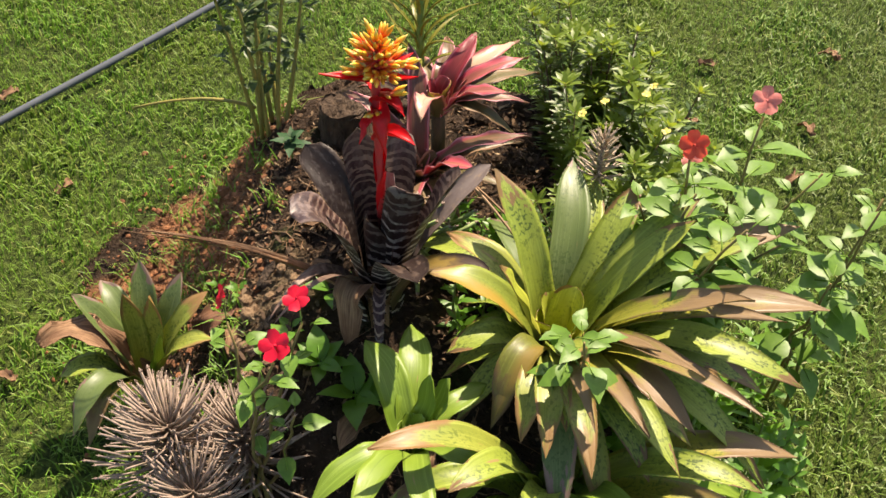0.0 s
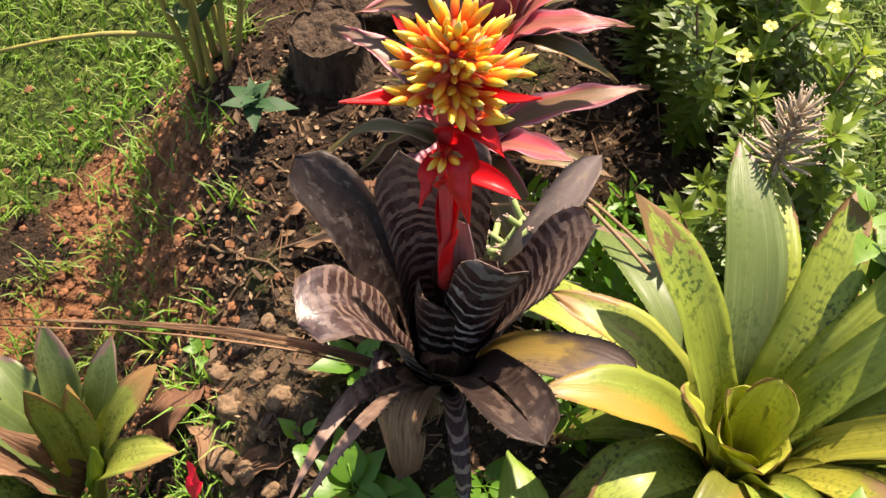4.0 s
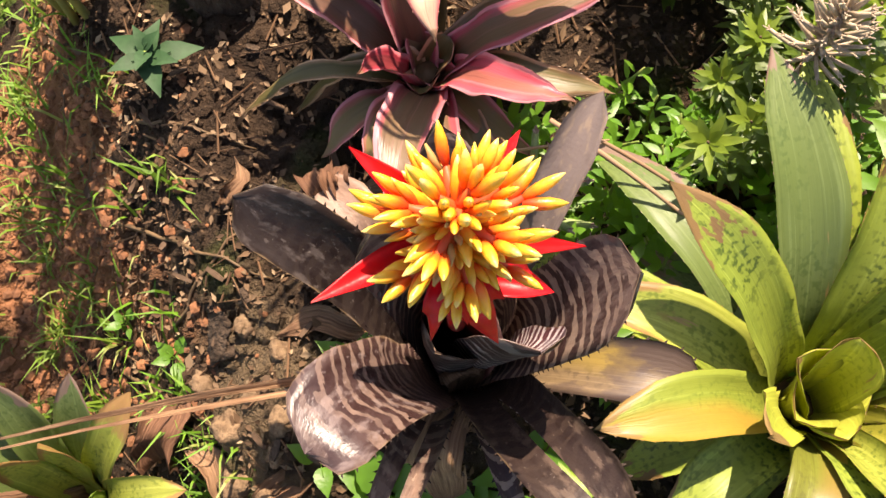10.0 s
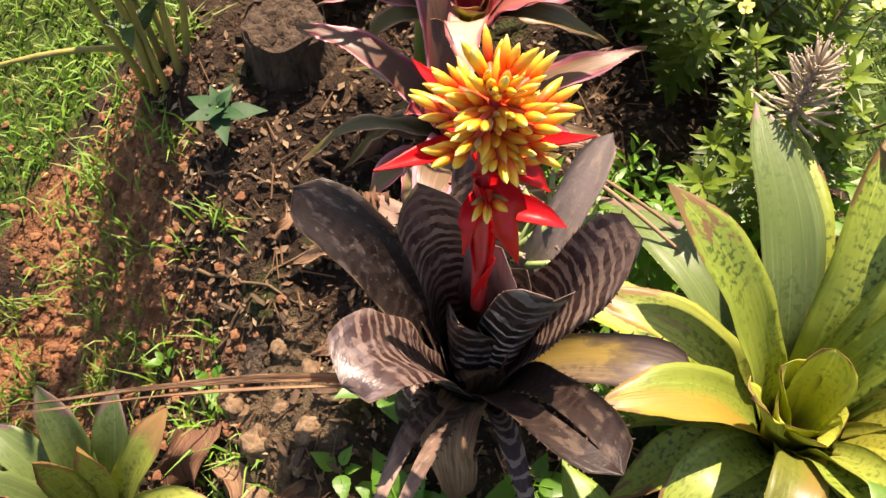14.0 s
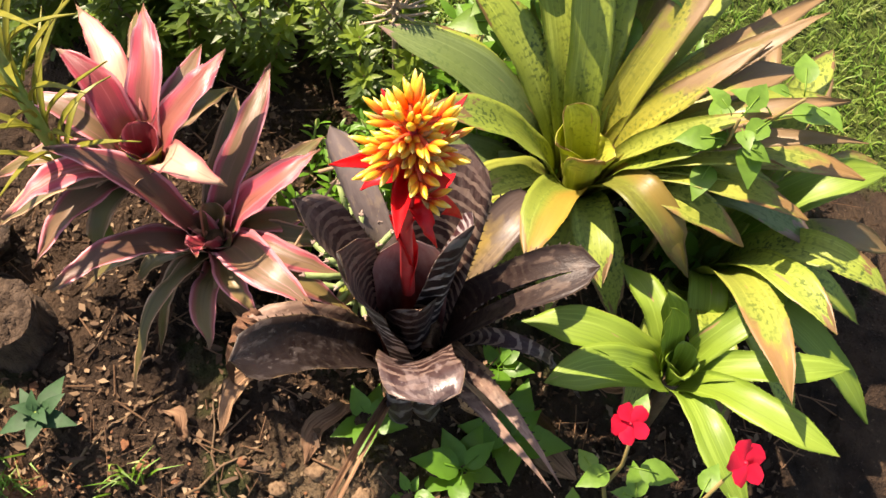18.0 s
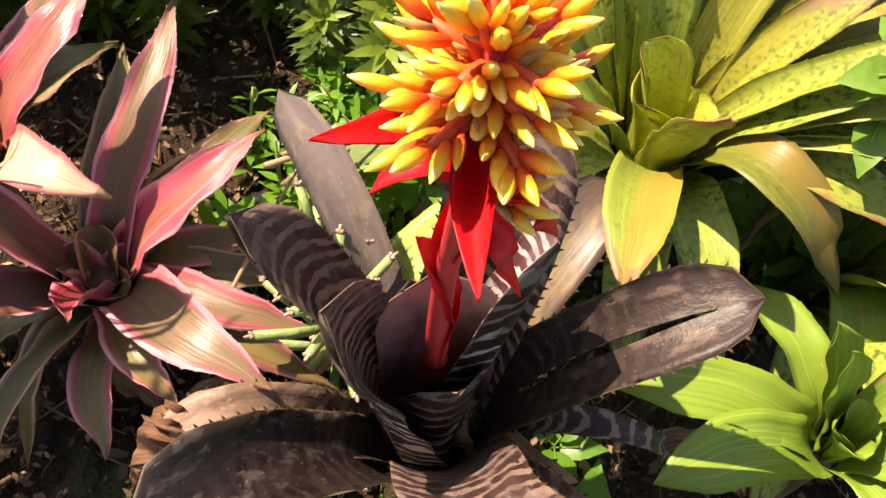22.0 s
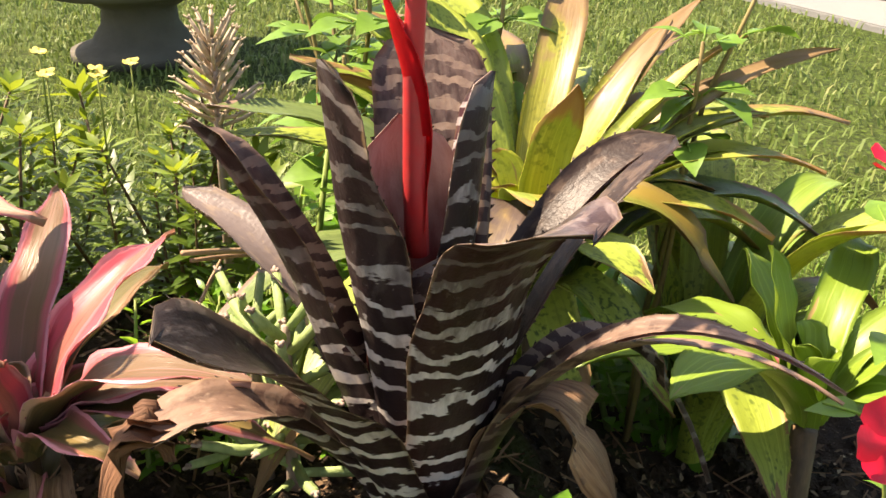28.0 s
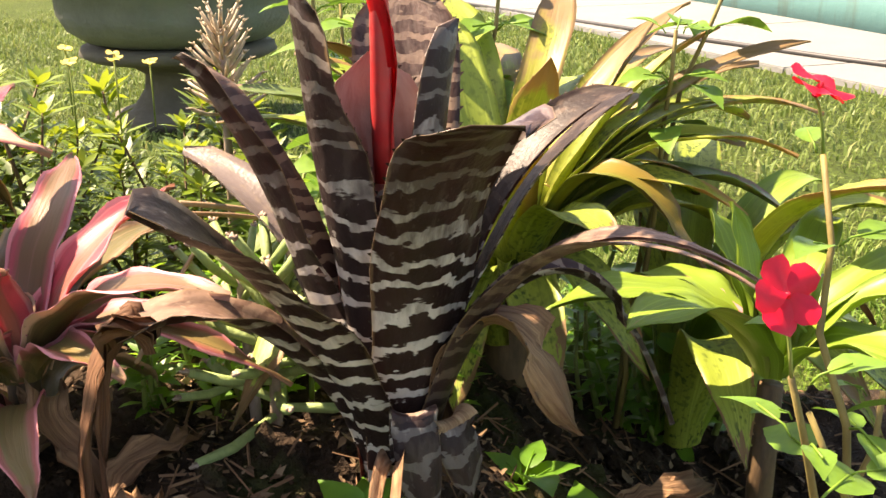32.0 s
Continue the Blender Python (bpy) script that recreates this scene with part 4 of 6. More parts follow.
P1 = (0.068, 0.293, 0.375)
pink_a = thing("pink_bromeliad", P1, "flat rosette of pink and olive bromeliad leaves with pink margins", "bromeliad", "pink bromeliads")
foot(pink_a, 0.11, 0.013)
fan(pink_a, P1, [
    ((0.172, 0.183, 0.488), 0.052, PK),
    ((0.268, 0.280, 0.494), 0.050, DU),
    ((-0.086, 0.412, 0.485), 0.052, [maroon_leaf, olive_leaf]),
    ((0.039, 0.450, 0.573), 0.052, [maroon_leaf, olive_leaf], dict(arch=0.34)),
    ((-0.012, 0.132, 0.456), 0.066, [dusky_leaf, olive_leaf]),
    ((-0.002, 0.277, 0.478), 0.040, [crimson_leaf, pink_leaf], dict(arch=0.40, shape="acute", cup=0.6)),
    ((0.221, 0.196, 0.440), 0.050, OL),
    ((0.140, 0.175, 0.385), 0.044, PG, dict(arch=0.35)),
    ((0.055, 0.115, 0.405), 0.046, DU),
    ((0.255, 0.330, 0.440), 0.048, OL),
    ((0.120, 0.120, 0.372), 0.044, OL),
    ((-0.137, 0.338, 0.300), 0.026, OL, dict(arch=0.50, hook=0.05)),
    ((-0.071, 0.330, 0.300), 0.028, OL, dict(arch=0.62, hook=0.04)),
    ((-0.024, 0.204, 0.405), 0.046, PG, dict(arch=0.30)),
    ((0.025, 0.095, 0.372), 0.046, PG, dict(arch=0.34)),
    ((-0.035, 0.430, 0.370), 0.046, OL, dict(arch=0.40)),
], wave=0.9, slim=0.90, shape="lance")
fan(pink_a, P1, [
    ((-0.055, 0.265, 0.335), 0.036, PG, dict(arch=0.44)),
    ((-0.045, 0.345, 0.320), 0.038, [curl_brown] * 2, dict(arch=0.46, wave=2.0)),
    ((-0.010, 0.225, 0.300), 0.034, [dry_leaf] * 2, dict(arch=0.50, wave=2.2)),
    ((0.010, 0.390, 0.330), 0.040, OL, dict(arch=0.44)),
    ((0.150, 0.205, 0.315), 0.040, OL, dict(arch=0.46)),
], base_z=-0.035, wave=0.9)
heart(pink_a, 0.0, 0.050, 0.032, 0.038, [[olive_leaf, pink_green], [dusky_leaf, pink_leaf], [olive_leaf, pink_leaf]])

P2 = (0.095, 0.372, 0.475)
pink_b = thing("pink_bromeliad", P2, "upright rosette of bright pink bromeliad leaves round a yellow heart", "bromeliad", "pink bromeliads")
foot(pink_b, 0.20, 0.014)
fan(pink_b, P2, [
    ((0.166, 0.496, 0.572), 0.052, [crimson_leaf, crimson_leaf]),
    ((0.262, 0.432, 0.560), 0.052, PK),
    ((0.222, 0.310, 0.566), 0.050, PK),
    ((0.062, 0.254, 0.540), 0.052, CR, dict(arch=0.50)),
    ((0.250, 0.520, 0.540), 0.050, CR),
    ((0.290, 0.470, 0.500), 0.050, OL),
    ((0.110, 0.540, 0.530), 0.048, DU),
    ((-0.045, 0.470, 0.545), 0.048, PK),
    ((-0.042, 0.500, 0.495), 0.048, OL),
    ((-0.060, 0.450, 0.470), 0.046, DU),
    ((0.020, 0.530, 0.500), 0.048, PG),
    ((0.265, 0.370, 0.500), 0.046, DU),
    ((0.010, 0.510, 0.430), 0.046, OL),
    ((0.245, 0.330, 0.450), 0.040, OL, dict(arch=0.4)),
    ((-0.040, 0.400, 0.420), 0.042, OL, dict(arch=0.45)),
], wave=0.9, slim=0.90, shape="lance")
heart(pink_b, 0.0, 0.066, 0.024, 0.050, [[crimson_leaf, heart_leaf], [crimson_leaf, heart_leaf], [pink_leaf, heart_leaf]], 4)

# ---------------------------------------------------------------- spotted green bromeliads
GS, GY, GB, GG, LM = [green_spotted] * 2, [green_yellow] * 2, [green_scorched] * 2, [green_grey, green_grey], [lime_leaf] * 2
G1 = (0.308, -0.112, 0.235)
green_a = thing("green_bromeliad", G1, "large yellow-green bromeliad with dark spots and scorched tips", "bromeliad", "green bromeliads")
foot(green_a, 0.10, 0.030, 0.12)
fan(green_a, G1, [
    ((0.198, 0.068, 0.600), 0.058, GS),
    ((0.335, 0.166, 0.542), 0.064, GG),
    ((0.380, 0.170, 0.500), 0.056, GS),
    ((0.097, -0.083, 0.512), 0.058, [green_golden] * 2, dict(arch=0.36)),
    ((0.125, 0.030, 0.490), 0.054, GY, dict(arch=0.36)),
    ((0.440, 0.090, 0.560), 0.060, GS),
    ((0.320, -0.322, 0.590), 0.040, GY, dict(shape="lance", cup=0.6)),
    ((0.560, -0.360, 0.540), 0.046, GB, dict(shape="lance")),
    ((0.470, -0.345, 0.600), 0.046, GB, dict(shape="lance")),
    ((0.600, -0.240, 0.600), 0.046, GB, dict(shape="lance")),
    ((0.200, -0.278, 0.380), 0.056, [olive_gold] * 2, dict(arch=0.85)),
    ((0.520, 0.020, 0.590), 0.062, GS),
    ((0.680, 0.000, 0.560), 0.062, GB),
    ((0.700, -0.150, 0.530), 0.062, GB),
    ((0.650, -0.260, 0.480), 0.060, GS, dict(arch=0.36)),
    ((0.480, -0.350, 0.480), 0.058, GB, dict(arch=0.40)),
    ((0.600, -0.080, 0.610), 0.058, GS),
    ((0.130, -0.175, 0.430), 0.056, GS, dict(arch=0.42)),
    ((0.205, -0.127, 0.580), 0.050, [heart_leaf, green_yellow], dict(lean=0.65)),
    ((0.300, -0.342, 0.519), 0.044, GY, dict(shape="lance", arch=0.36)),
    ((0.300, -0.349, 0.477), 0.046, GS, dict(arch=0.40)),
    ((0.300, -0.258, 0.523), 0.046, GS),
    ((0.301, -0.301, 0.441), 0.048, GY, dict(arch=0.55)),
    ((0.420, -0.290, 0.585), 0.044, GB, dict(shape="lance")),
    ((0.240, -0.330, 0.420), 0.054, GY, dict(arch=0.48)),
    ((0.500, -0.050, 0.610), 0.058, GS),
    ((0.323, -0.417, 0.573), 0.034, GB, dict(shape="lance", twist=30)),
    ((0.452, -0.416, 0.472), 0.052, GS, dict(arch=0.36)),
    ((0.552, -0.227, 0.625), 0.050, GB),
    ((0.326, -0.440, 0.500), 0.050, GY, dict(arch=0.36)),
    ((0.400, -0.400, 0.540), 0.044, GB, dict(shape="lance")),
    ((0.270, -0.390, 0.470), 0.048, GY, dict(arch=0.4)),
    ((0.125, -0.120, 0.300), 0.056, GS, dict(arch=0.55)),
    ((0.130, -0.030, 0.280), 0.056, GS, dict(arch=0.58)),
    ((0.160, 0.045, 0.300), 0.054, GS, dict(arch=0.52)),
    ((0.150, -0.210, 0.300), 0.054, GS, dict(arch=0.58)),
    ((0.215, 0.080, 0.340), 0.052, GG, dict(arch=0.5)),
], root=0.024, base_z=0.105, wave=0.6)
heart(green_a, 0.085, 0.165, 0.042, 0.066, [[heart_leaf] * 2], 5, 0.9)

# the lower tier of older leaves
low = random.Random(12)
for i, az in enumerate((-250, -222, -92, -78, -64, -50, -36, -20, -4, 14, 30, 46)):
    reach, z = low.uniform(0.27, 0.38), low.uniform(0.02, 0.20)
    fan(green_a, G1, [((G1[0] + math.cos(radians(az)) * reach, G1[1] + math.sin(radians(az)) * reach, G1[2] + z), low.uniform(0.050, 0.062), low.choice((GS, GG, GY, GS, GY)), dict(arch=low.uniform(0.42, 0.60)))],
        root=0.03, base_z=0.05, wave=0.6)

G2 = (0.310, -0.300, 0.165)
green_b = thing("green_bromeliad", G2, "low green bromeliad with long leaves ending in orange tips", "bromeliad", "green bromeliads")
rosette(green_b, [
    (rel(G2, 0.030, -0.400, 0.490), 0.40, 0.32, 0.054, GY),
    (rel(G2, 0.140, -0.444, 0.462), 0.40, 0.30, 0.054, GS),
    (rel(G2, 0.240, -0.520, 0.400), 0.40, 0.30, 0.054, GS),
    (rel(G2, 0.420, -0.500, 0.400), 0.40, 0.28, 0.056, LM),
    (rel(G2, 0.580, -0.400, 0.420), 0.40, 0.30, 0.056, GS),
    (rel(G2, 0.660, -0.310, 0.380), 0.45, 0.28, 0.056, GB),
    (rel(G2, 0.345, -0.260, 0.400), 0.8, 0.16, 0.052, GS),
    (rel(G2, 0.300, -0.340, 0.380), 0.8, 0.14, 0.048, LM),
    (rel(G2, 0.640, -0.430, 0.300), 0.5, 0.26, 0.050, GB),
    (rel(G2, 0.520, -0.520, 0.280), 0.5, 0.24, 0.050, GY),
    (rel(G2, 0.150, -0.330, 0.240), 0.5, 0.24, 0.054, LM),
], wave=0.5)

for i, az in enumerate((-190, -165, -140, -120, -95, -70, -50, -25, 5)):
    reach, z = low.uniform(0.24, 0.34), low.uniform(0.02, 0.14)
    tip = (math.cos(radians(az)) * reach, math.sin(radians(az)) * reach, z)
    strap_leaf(green_b, tip, 0.48, 0.19 + 0.4 * z, low.uniform(0.048, 0.058), base=(math.cos(radians(az)) * 0.025, math.sin(radians(az)) * 0.025, -0.01), mats=low.choice((GS, LM, LM, GB)), spines=0.0013, wave=0.6)

G3 = (0.084, -0.295, 0.335)
lime = thing("green_bromeliad", G3, "plain lime-green bromeliad with broad glossy leaves", "bromeliad", "green bromeliads")
foot(lime, 0.22, 0.012, -0.012)
fan(lime, G3, [
    ((0.007, -0.143, 0.412), 0.066, LM),
    ((0.078, -0.100, 0.402), 0.062, LM),
    ((0.138, -0.256, 0.462), 0.042, LM, dict(lean=0.7)),
    ((0.112, -0.262, 0.475), 0.044, LM, dict(lean=0.75)),
    ((0.011, -0.478, 0.425), 0.050, LM),
    ((-0.062, -0.408, 0.345), 0.050, LM, dict(arch=0.36)),
    ((0.120, -0.480, 0.420), 0.048, LM),
    ((0.215, -0.400, 0.430), 0.048, LM),
    ((0.200, -0.200, 0.380), 0.046, LM, dict(arch=0.36)),
    ((0.152, -0.236, 0.385), 0.022, DU, dict(lean=0.7, cup=0.8)),
], root=0.014, wave=0.7, slim=0.9)
heart(lime, 0.0, 0.075, 0.022, 0.034, [LM], 4, 0.2, 0.0)

G4 = (-0.435, 0.020, 0.045)
small_rosette = thing("green_bromeliad", G4, "small pale green rosette with a withered outer leaf", "bromeliad", "green bromeliads")
rosette(small_rosette, [
    ((-0.099, 0.126, 0.166), 0.5, 0.16, 0.050, GG), ((-0.018, 0.135, 0.218), 0.5, 0.15, 0.052, GG), ((0.063, 0.117, 0.205), 0.5, 0.15, 0.050, GG),
    ((0.117, 0.081, 0.192), 0.5, 0.17, 0.048, GY), ((0.149, -0.036, 0.192), 0.45, 0.18, 0.052, GY), ((-0.126, 0.054, 0.205), 0.5, 0.15, 0.050, GG),
    ((-0.171, -0.027, 0.166), 0.45, 0.18, 0.078, [dry_leaf] * 2, dict(wave=2.6, fold=0.3)), ((-0.135, -0.072, 0.115), 0.5, 0.14, 0.050, GS),
    ((-0.090, -0.171, 0.077), 0.5, 0.18, 0.050, GG), ((0.018, 0.054, 0.205), 0.8, 0.12, 0.044, GY), ((-0.027, 0.045, 0.218), 0.8, 0.12, 0.044, GY),
    ((-0.072, -0.162, 0.038), 0.5, 0.16, 0.046, GB), ((0.045, -0.018, 0.179), 0.9, 0.10, 0.040, LM),
], wave=0.5)


# ---------------------------------------------------------------- soft-leaved flowering plants
def heart_leaf_mesh(length, width, mat, teeth=9):
    """A broad pointed leaf with a scalloped edge, a keel and a drooping end."""
    bm = bmesh.new()
    left, mid, right = [], [], []
    for i in range(teeth + 1):
        s = i / teeth
        w = width * 0.5 * math.sin(math.pi * (0.04 + 0.96 * s) ** 0.72) * (1 + 0.07 * (i % 2))
        w = max(w, 0.0006)
        z = -0.35 * length * s * s
        mid.append(bm.verts.new((length * s, 0, z)))
        left.append(bm.verts.new((length * s, w, z + 0.22 * w)))
        right.append(bm.verts.new((length * s, -w, z + 0.22 * w)))
    for a, b in ((left, mid), (mid, right)):
        for i in range(teeth):
            bm.faces.new((a[i], b[i], b[i + 1], a[i + 1]))
    tube(bm, [(-0.35 * length, 0, -0.004), (-0.15 * length, 0, 0.001), (0.02, 0, 0)], 0.0010, 5)
    me = bpy.data.meshes.new("leaf")
    bm.to_mesh(me)
    bm.free()
    me.materials.append(mat)
    for p in me.polygons:
        p.use_smooth = True
    return me


BIG_LEAF = [heart_leaf_mesh(l, w, soft_leaf) for l, w in ((0.044, 0.030), (0.038, 0.027), (0.050, 0.033), (0.030, 0.021))]


def set_leaf(parent, at, az, tilt, size=1.0, roll=0.0, meshes=None):
    o = new("leaf", rng.choice(meshes or BIG_LEAF))
    o.parent = parent
    o.matrix_basis = Matrix.Translation(at) @ pose(0, 0, 0, 0, 0, az) @ pose(0, 0, 0, roll, -tilt, 0) @ Matrix.Scale(size, 4)
    return o


def balsam(at, label, stems, blooms, material=None, leaves_per=11, spread=0.85, big=1.0):
    """A balsam plant: fleshy stems, whorls of soft leaves towards their ends, flat five-petalled flowers."""
    plant = thing("flowering_plant", at, label, "plant", "flowering plants")
    o = Vector(at)
    for tip in stems:
        t = Vector(tip) - o
        bm = bmesh.new()
        line = bend((rng.uniform(-0.02, 0.02), rng.uniform(-0.02, 0.02), -0.02), (t.x * 0.2 + rng.uniform(-0.03, 0.03), t.y * 0.2 + rng.uniform(-0.03, 0.03), t.z * 0.55), t, 8)
        for i in (2, 4, 6):
            line[i] = line[i] + Vector((rng.uniform(-0.014, 0.014), rng.uniform(-0.014, 0.014), 0))
        tube(bm, line, [0.0040 - 0.00026 * i for i in range(9)], 7)
        part("stem", bm, fleshy_stem, plant)
        a = rng.random() * 360
        for i in range(leaves_per):
            s = 1 - spread * (i / leaves_per) ** 1.1 * 0.75
            p = line[min(8, max(0, round(s * 8)))].copy()
            a += 137.5
            reach = 0.018
            p += Vector((math.cos(radians(a)) * reach, math.sin(radians(a)) * reach, 0.004))
            set_leaf(plant, p, a, 28 - 42 * (i / leaves_per), big * (0.62 + 0.45 * min(1, i / 4) * (0.7 + 0.5 * rng.random())), rng.uniform(-20, 20))
    for p, face, size, m, lab in blooms:
        q = Vector(p) - o
        bloom(plant, q, face, size, m, lab)
        bm = bmesh.new()
        near = min((Vector(s) - o for s in stems), key=lambda s: (s - q).length)
        tube(bm, bend(near, (near + q) / 2 + Vector((0, 0, 0.012)), q - Vector(face).normalized() * 0.004, 5), 0.0011, 5)
        part("flower_stem", bm, green_stem, plant)
    return plant


RED, CORAL, SALMON = "bright red five-petalled flower", "coral red five-petalled flower", "pale salmon five-petalled flower"
balsam((-0.165, -0.265, 0.10), "balsam with crimson flowers on fleshy stems", [(-0.075, -0.240, 0.555), (-0.100, -0.330, 0.575), (-0.205, -0.170, 0.470), (-0.150, -0.210, 0.420), (-0.090, -0.290, 0.40)], [
    ((-0.080, -0.230, 0.595), (-0.2, -0.35, 0.9), 0.042, red_petal, RED),
    ((-0.092, -0.336, 0.618), (-0.3, -0.5, 0.8), 0.046, red_petal, RED),
    ((-0.208, -0.160, 0.516), (-0.85, -0.15, 0.45), 0.041, red_petal, RED)], leaves_per=5, spread=0.6)
balsam((0.545, 0.030, 0.20), "tall balsam with coral flowers and pale green leaves", [(0.480, 0.0, 0.690), (0.600, 0.085, 0.710), (0.700, 0.040, 0.640), (0.540, -0.060, 0.600), (0.430, 0.040, 0.560), (0.640, -0.040, 0.560)], [
    ((0.481, -0.003, 0.719), (-0.15, -0.75, 0.6), 0.046, coral_petal, CORAL),
    ((0.597, 0.085, 0.740), (-0.1, -0.7, 0.7), 0.046, salmon_petal, SALMON),
    ((0.500, 0.060, 0.640), (-0.1, -0.6, 0.7), 0.034, salmon_petal, SALMON)], leaves_per=19, spread=1.2, big=1.25)
balsam((0.760, 0.020, 0.12), "balsam with pale leaves and a coral flower, at the lawn's edge", [(0.790, 0.000, 0.600), (0.720, -0.080, 0.520), (0.830, 0.080, 0.560)], [
    ((0.800, -0.010, 0.660), (0.1, -0.7, 0.7), 0.042, coral_petal, CORAL)], leaves_per=15, spread=1.15, big=1.25)
balsam((0.345, -0.255, 0.18), "leafy balsam shoots with yellowish stems and no flower", [(0.310, -0.325, 0.640), (0.300, -0.270, 0.590)], [], leaves_per=9, spread=0.4)
balsam((0.420, -0.060, 0.20), "leafy balsam with bare yellowish stems behind the rosette", [(0.500, -0.010, 0.630), (0.540, -0.150, 0.690)], [], leaves_per=13, spread=0.6, big=1.25)


# ---------------------------------------------------------------- leafy bush behind the bromeliads
def shoot_mesh(n, height, leaf, width, mats, seed, flare=1.0, crown=0):
    r = random.Random(seed)
    bm = bmesh.new()
    tube(bm, [(0, 0, 0), (0.006, 0.003, height * 0.5), (0.0, 0.0, height)], [0.0028, 0.0022, 0.0012], 5, mat=0)
    for i in range(n):
        s = 0.10 + 0.90 * (i / n)
        a = i * 2.399 + r.random() * 0.5
        up = 0.25 + 1.1 * max(0, s - 0.55) + 0.3 * r.random()
        w = Vector((math.cos(a) * flare, math.sin(a) * flare, up))
        size = leaf * (1.0 - 0.45 * max(0, s - 0.8) / 0.2) * (0.7 + 0.5 * r.random())
        petal_leaf(bm, (0.004 * math.cos(a), 0.004 * math.sin(a), height * s), w, (0, 0, 1), size, width * size / leaf, 0.22, rows=3, mat=1)
    for i in range(crown):
        a = i * 2.399
        w = Vector((math.cos(a), math.sin(a), 0.15 + 1.3 * i / crown))
        petal_leaf(bm, (0.002 * math.cos(a), 0.002 * math.sin(a), height * (0.97 + 0.03 * i / crown)), w, (0, 0, 1), leaf * (1.05 - 0.5 * i / crown), width * 0.95, 0.12, rows=3, mat=2)
    me = bpy.data.meshes.new("shoot")
    bm.to_mesh(me)
    bm.free()
    for m in mats:
        me.materials.append(m)
    for p in me.polygons:
        p.use_smooth = True
    return me


def shoots(plant, meshes, spots, name="shoot"):
    for x, y, z, lean, az, size in spots:
        o = new(name, rng.choice(meshes))
        o.parent = plant
        o.matrix_basis = Matrix.Translation(Vector((x, y, z)) - plant.location) @ pose(0, 0, 0, 0, 0, az) @ pose(0, 0, 0, 0, lean, 0) @ pose(0, 0, 0, 0, 0, rng.random() * 360) @ Matrix.Scale(size, 4)


BUSH = [shoot_mesh(54, 0.23, 0.036, 0.0105, [brown_stem, bush_leaf, bush_lit_tip], s, 1.0, 11) for s in (1, 2, 3, 4)]
bush = thing("leafy_bush", (0.42, 0.40, 0.26), "dense green bush of narrow-leaved upright shoots with small yellow flowers", "bush")
spots = []
while len(spots) < 165:
    x, y = rng.uniform(0.20, 0.80), rng.uniform(0.13, 0.86)
    if ((x - 0.42 - 0.15 * (y - 0.4)) / 0.160) ** 2 + ((y - 0.50) / 0.38) ** 2 > 1 or x < 0.32 or (x < 0.345 and y < 0.36) or (x < 0.36 and y < 0.19):
        continue
    spots.append((x, y, ground_z(x, y) - 0.01, rng.uniform(0, 30), rng.uniform(0, 360), rng.uniform(0.62, 1.12)))
shoots(bush, BUSH, spots)
spots = []
LOW = [shoot_mesh(16, 0.10, 0.026, 0.010, [green_stem, weed_leaf], s, 1.3) for s in (11, 12, 13)]
for i in range(70):
    x, y = rng.uniform(0.12, 0.34), rng.uniform(-0.06, 0.24)
    spots.append((x, y, ground_z(x, y) - 0.005, rng.uniform(0, 30), rng.uniform(0, 360), rng.uniform(0.6, 1.2)))
for i in range(110):
    x, y = rng.uniform(0.34, 0.78), rng.uniform(-0.42, 0.14)
    spots.append((x, y, ground_z(x, y) - 0.005, rng.uniform(0, 30), rng.uniform(0, 360), rng.uniform(1.0, 2.0)))
bm = bmesh.new()
for x, y, z, lean, az, size in spots:
    n0 = len(bm.verts)
    bm.from_mesh(rng.choice(LOW))
    bm.verts.ensure_lookup_table()
    bmesh.ops.transform(bm, matrix=Matrix.Translation((x, y, z)) @ pose(0, 0, 0, 0, 0, az) @ pose(0, 0, 0, 0, lean, 0) @ Matrix.Scale(size, 4), verts=bm.verts[n0:])
solo("ground_cover", bm, [green_stem, weed_leaf], "low bright green ground cover under the leaves", "ground cover", "", "stuff")
for p in ((0.350, 0.258, 0.570), (0.395, 0.310, 0.560), (0.500, 0.250, 0.545), (0.47, 0.33, 0.565), (0.50, 0.42, 0.52)):
    f = bloom(bush, Vector(p) - bush.location, (-0.3, -0.2, 1), 0.017, yellow_petal, "small pale yellow flower")
    bm = bmesh.new()
    tube(bm, [(0, 0, -0.07), (0.002, 0, -0.03), (0, 0, 0)], 0.0009, 5)
    part("stem", bm, green_stem, f)


# ---------------------------------------------------------------- rod-leaved succulents
def rod_head(bm, at, n, length, thick, seed, up=0.35, mat=0, tipmat=1, height=0.10):
    r = random.Random(seed)
    at = Vector(at)
    for i in range(n):
        a = i * 2.399
        s = i / n
        e = up + 1.2 * s - 0.3 + r.uniform(-0.15, 0.15)
        d = Vector((math.cos(a), math.sin(a), e)).normalized()
        p = at + Vector((0, 0, height * s)) + d * 0.004
        l = length * (0.75 + 0.4 * r.random()) * (1 - 0.35 * s)
        q = p + d * l + Vector((0, 0, 0.12 * l))
        m = p + d * l * 0.55
        tube(bm, [p, m, q], [thick * 0.75, thick, thick * 0.85], 5, mat=mat)
        for k in range(3):
            w = a + k * 2.1
            tube(bm, [q, q + d * 0.004 + Vector((math.cos(w), math.sin(w), 0.3)) * 0.003], [thick * 0.5, thick * 0.3], 4, mat=tipmat)


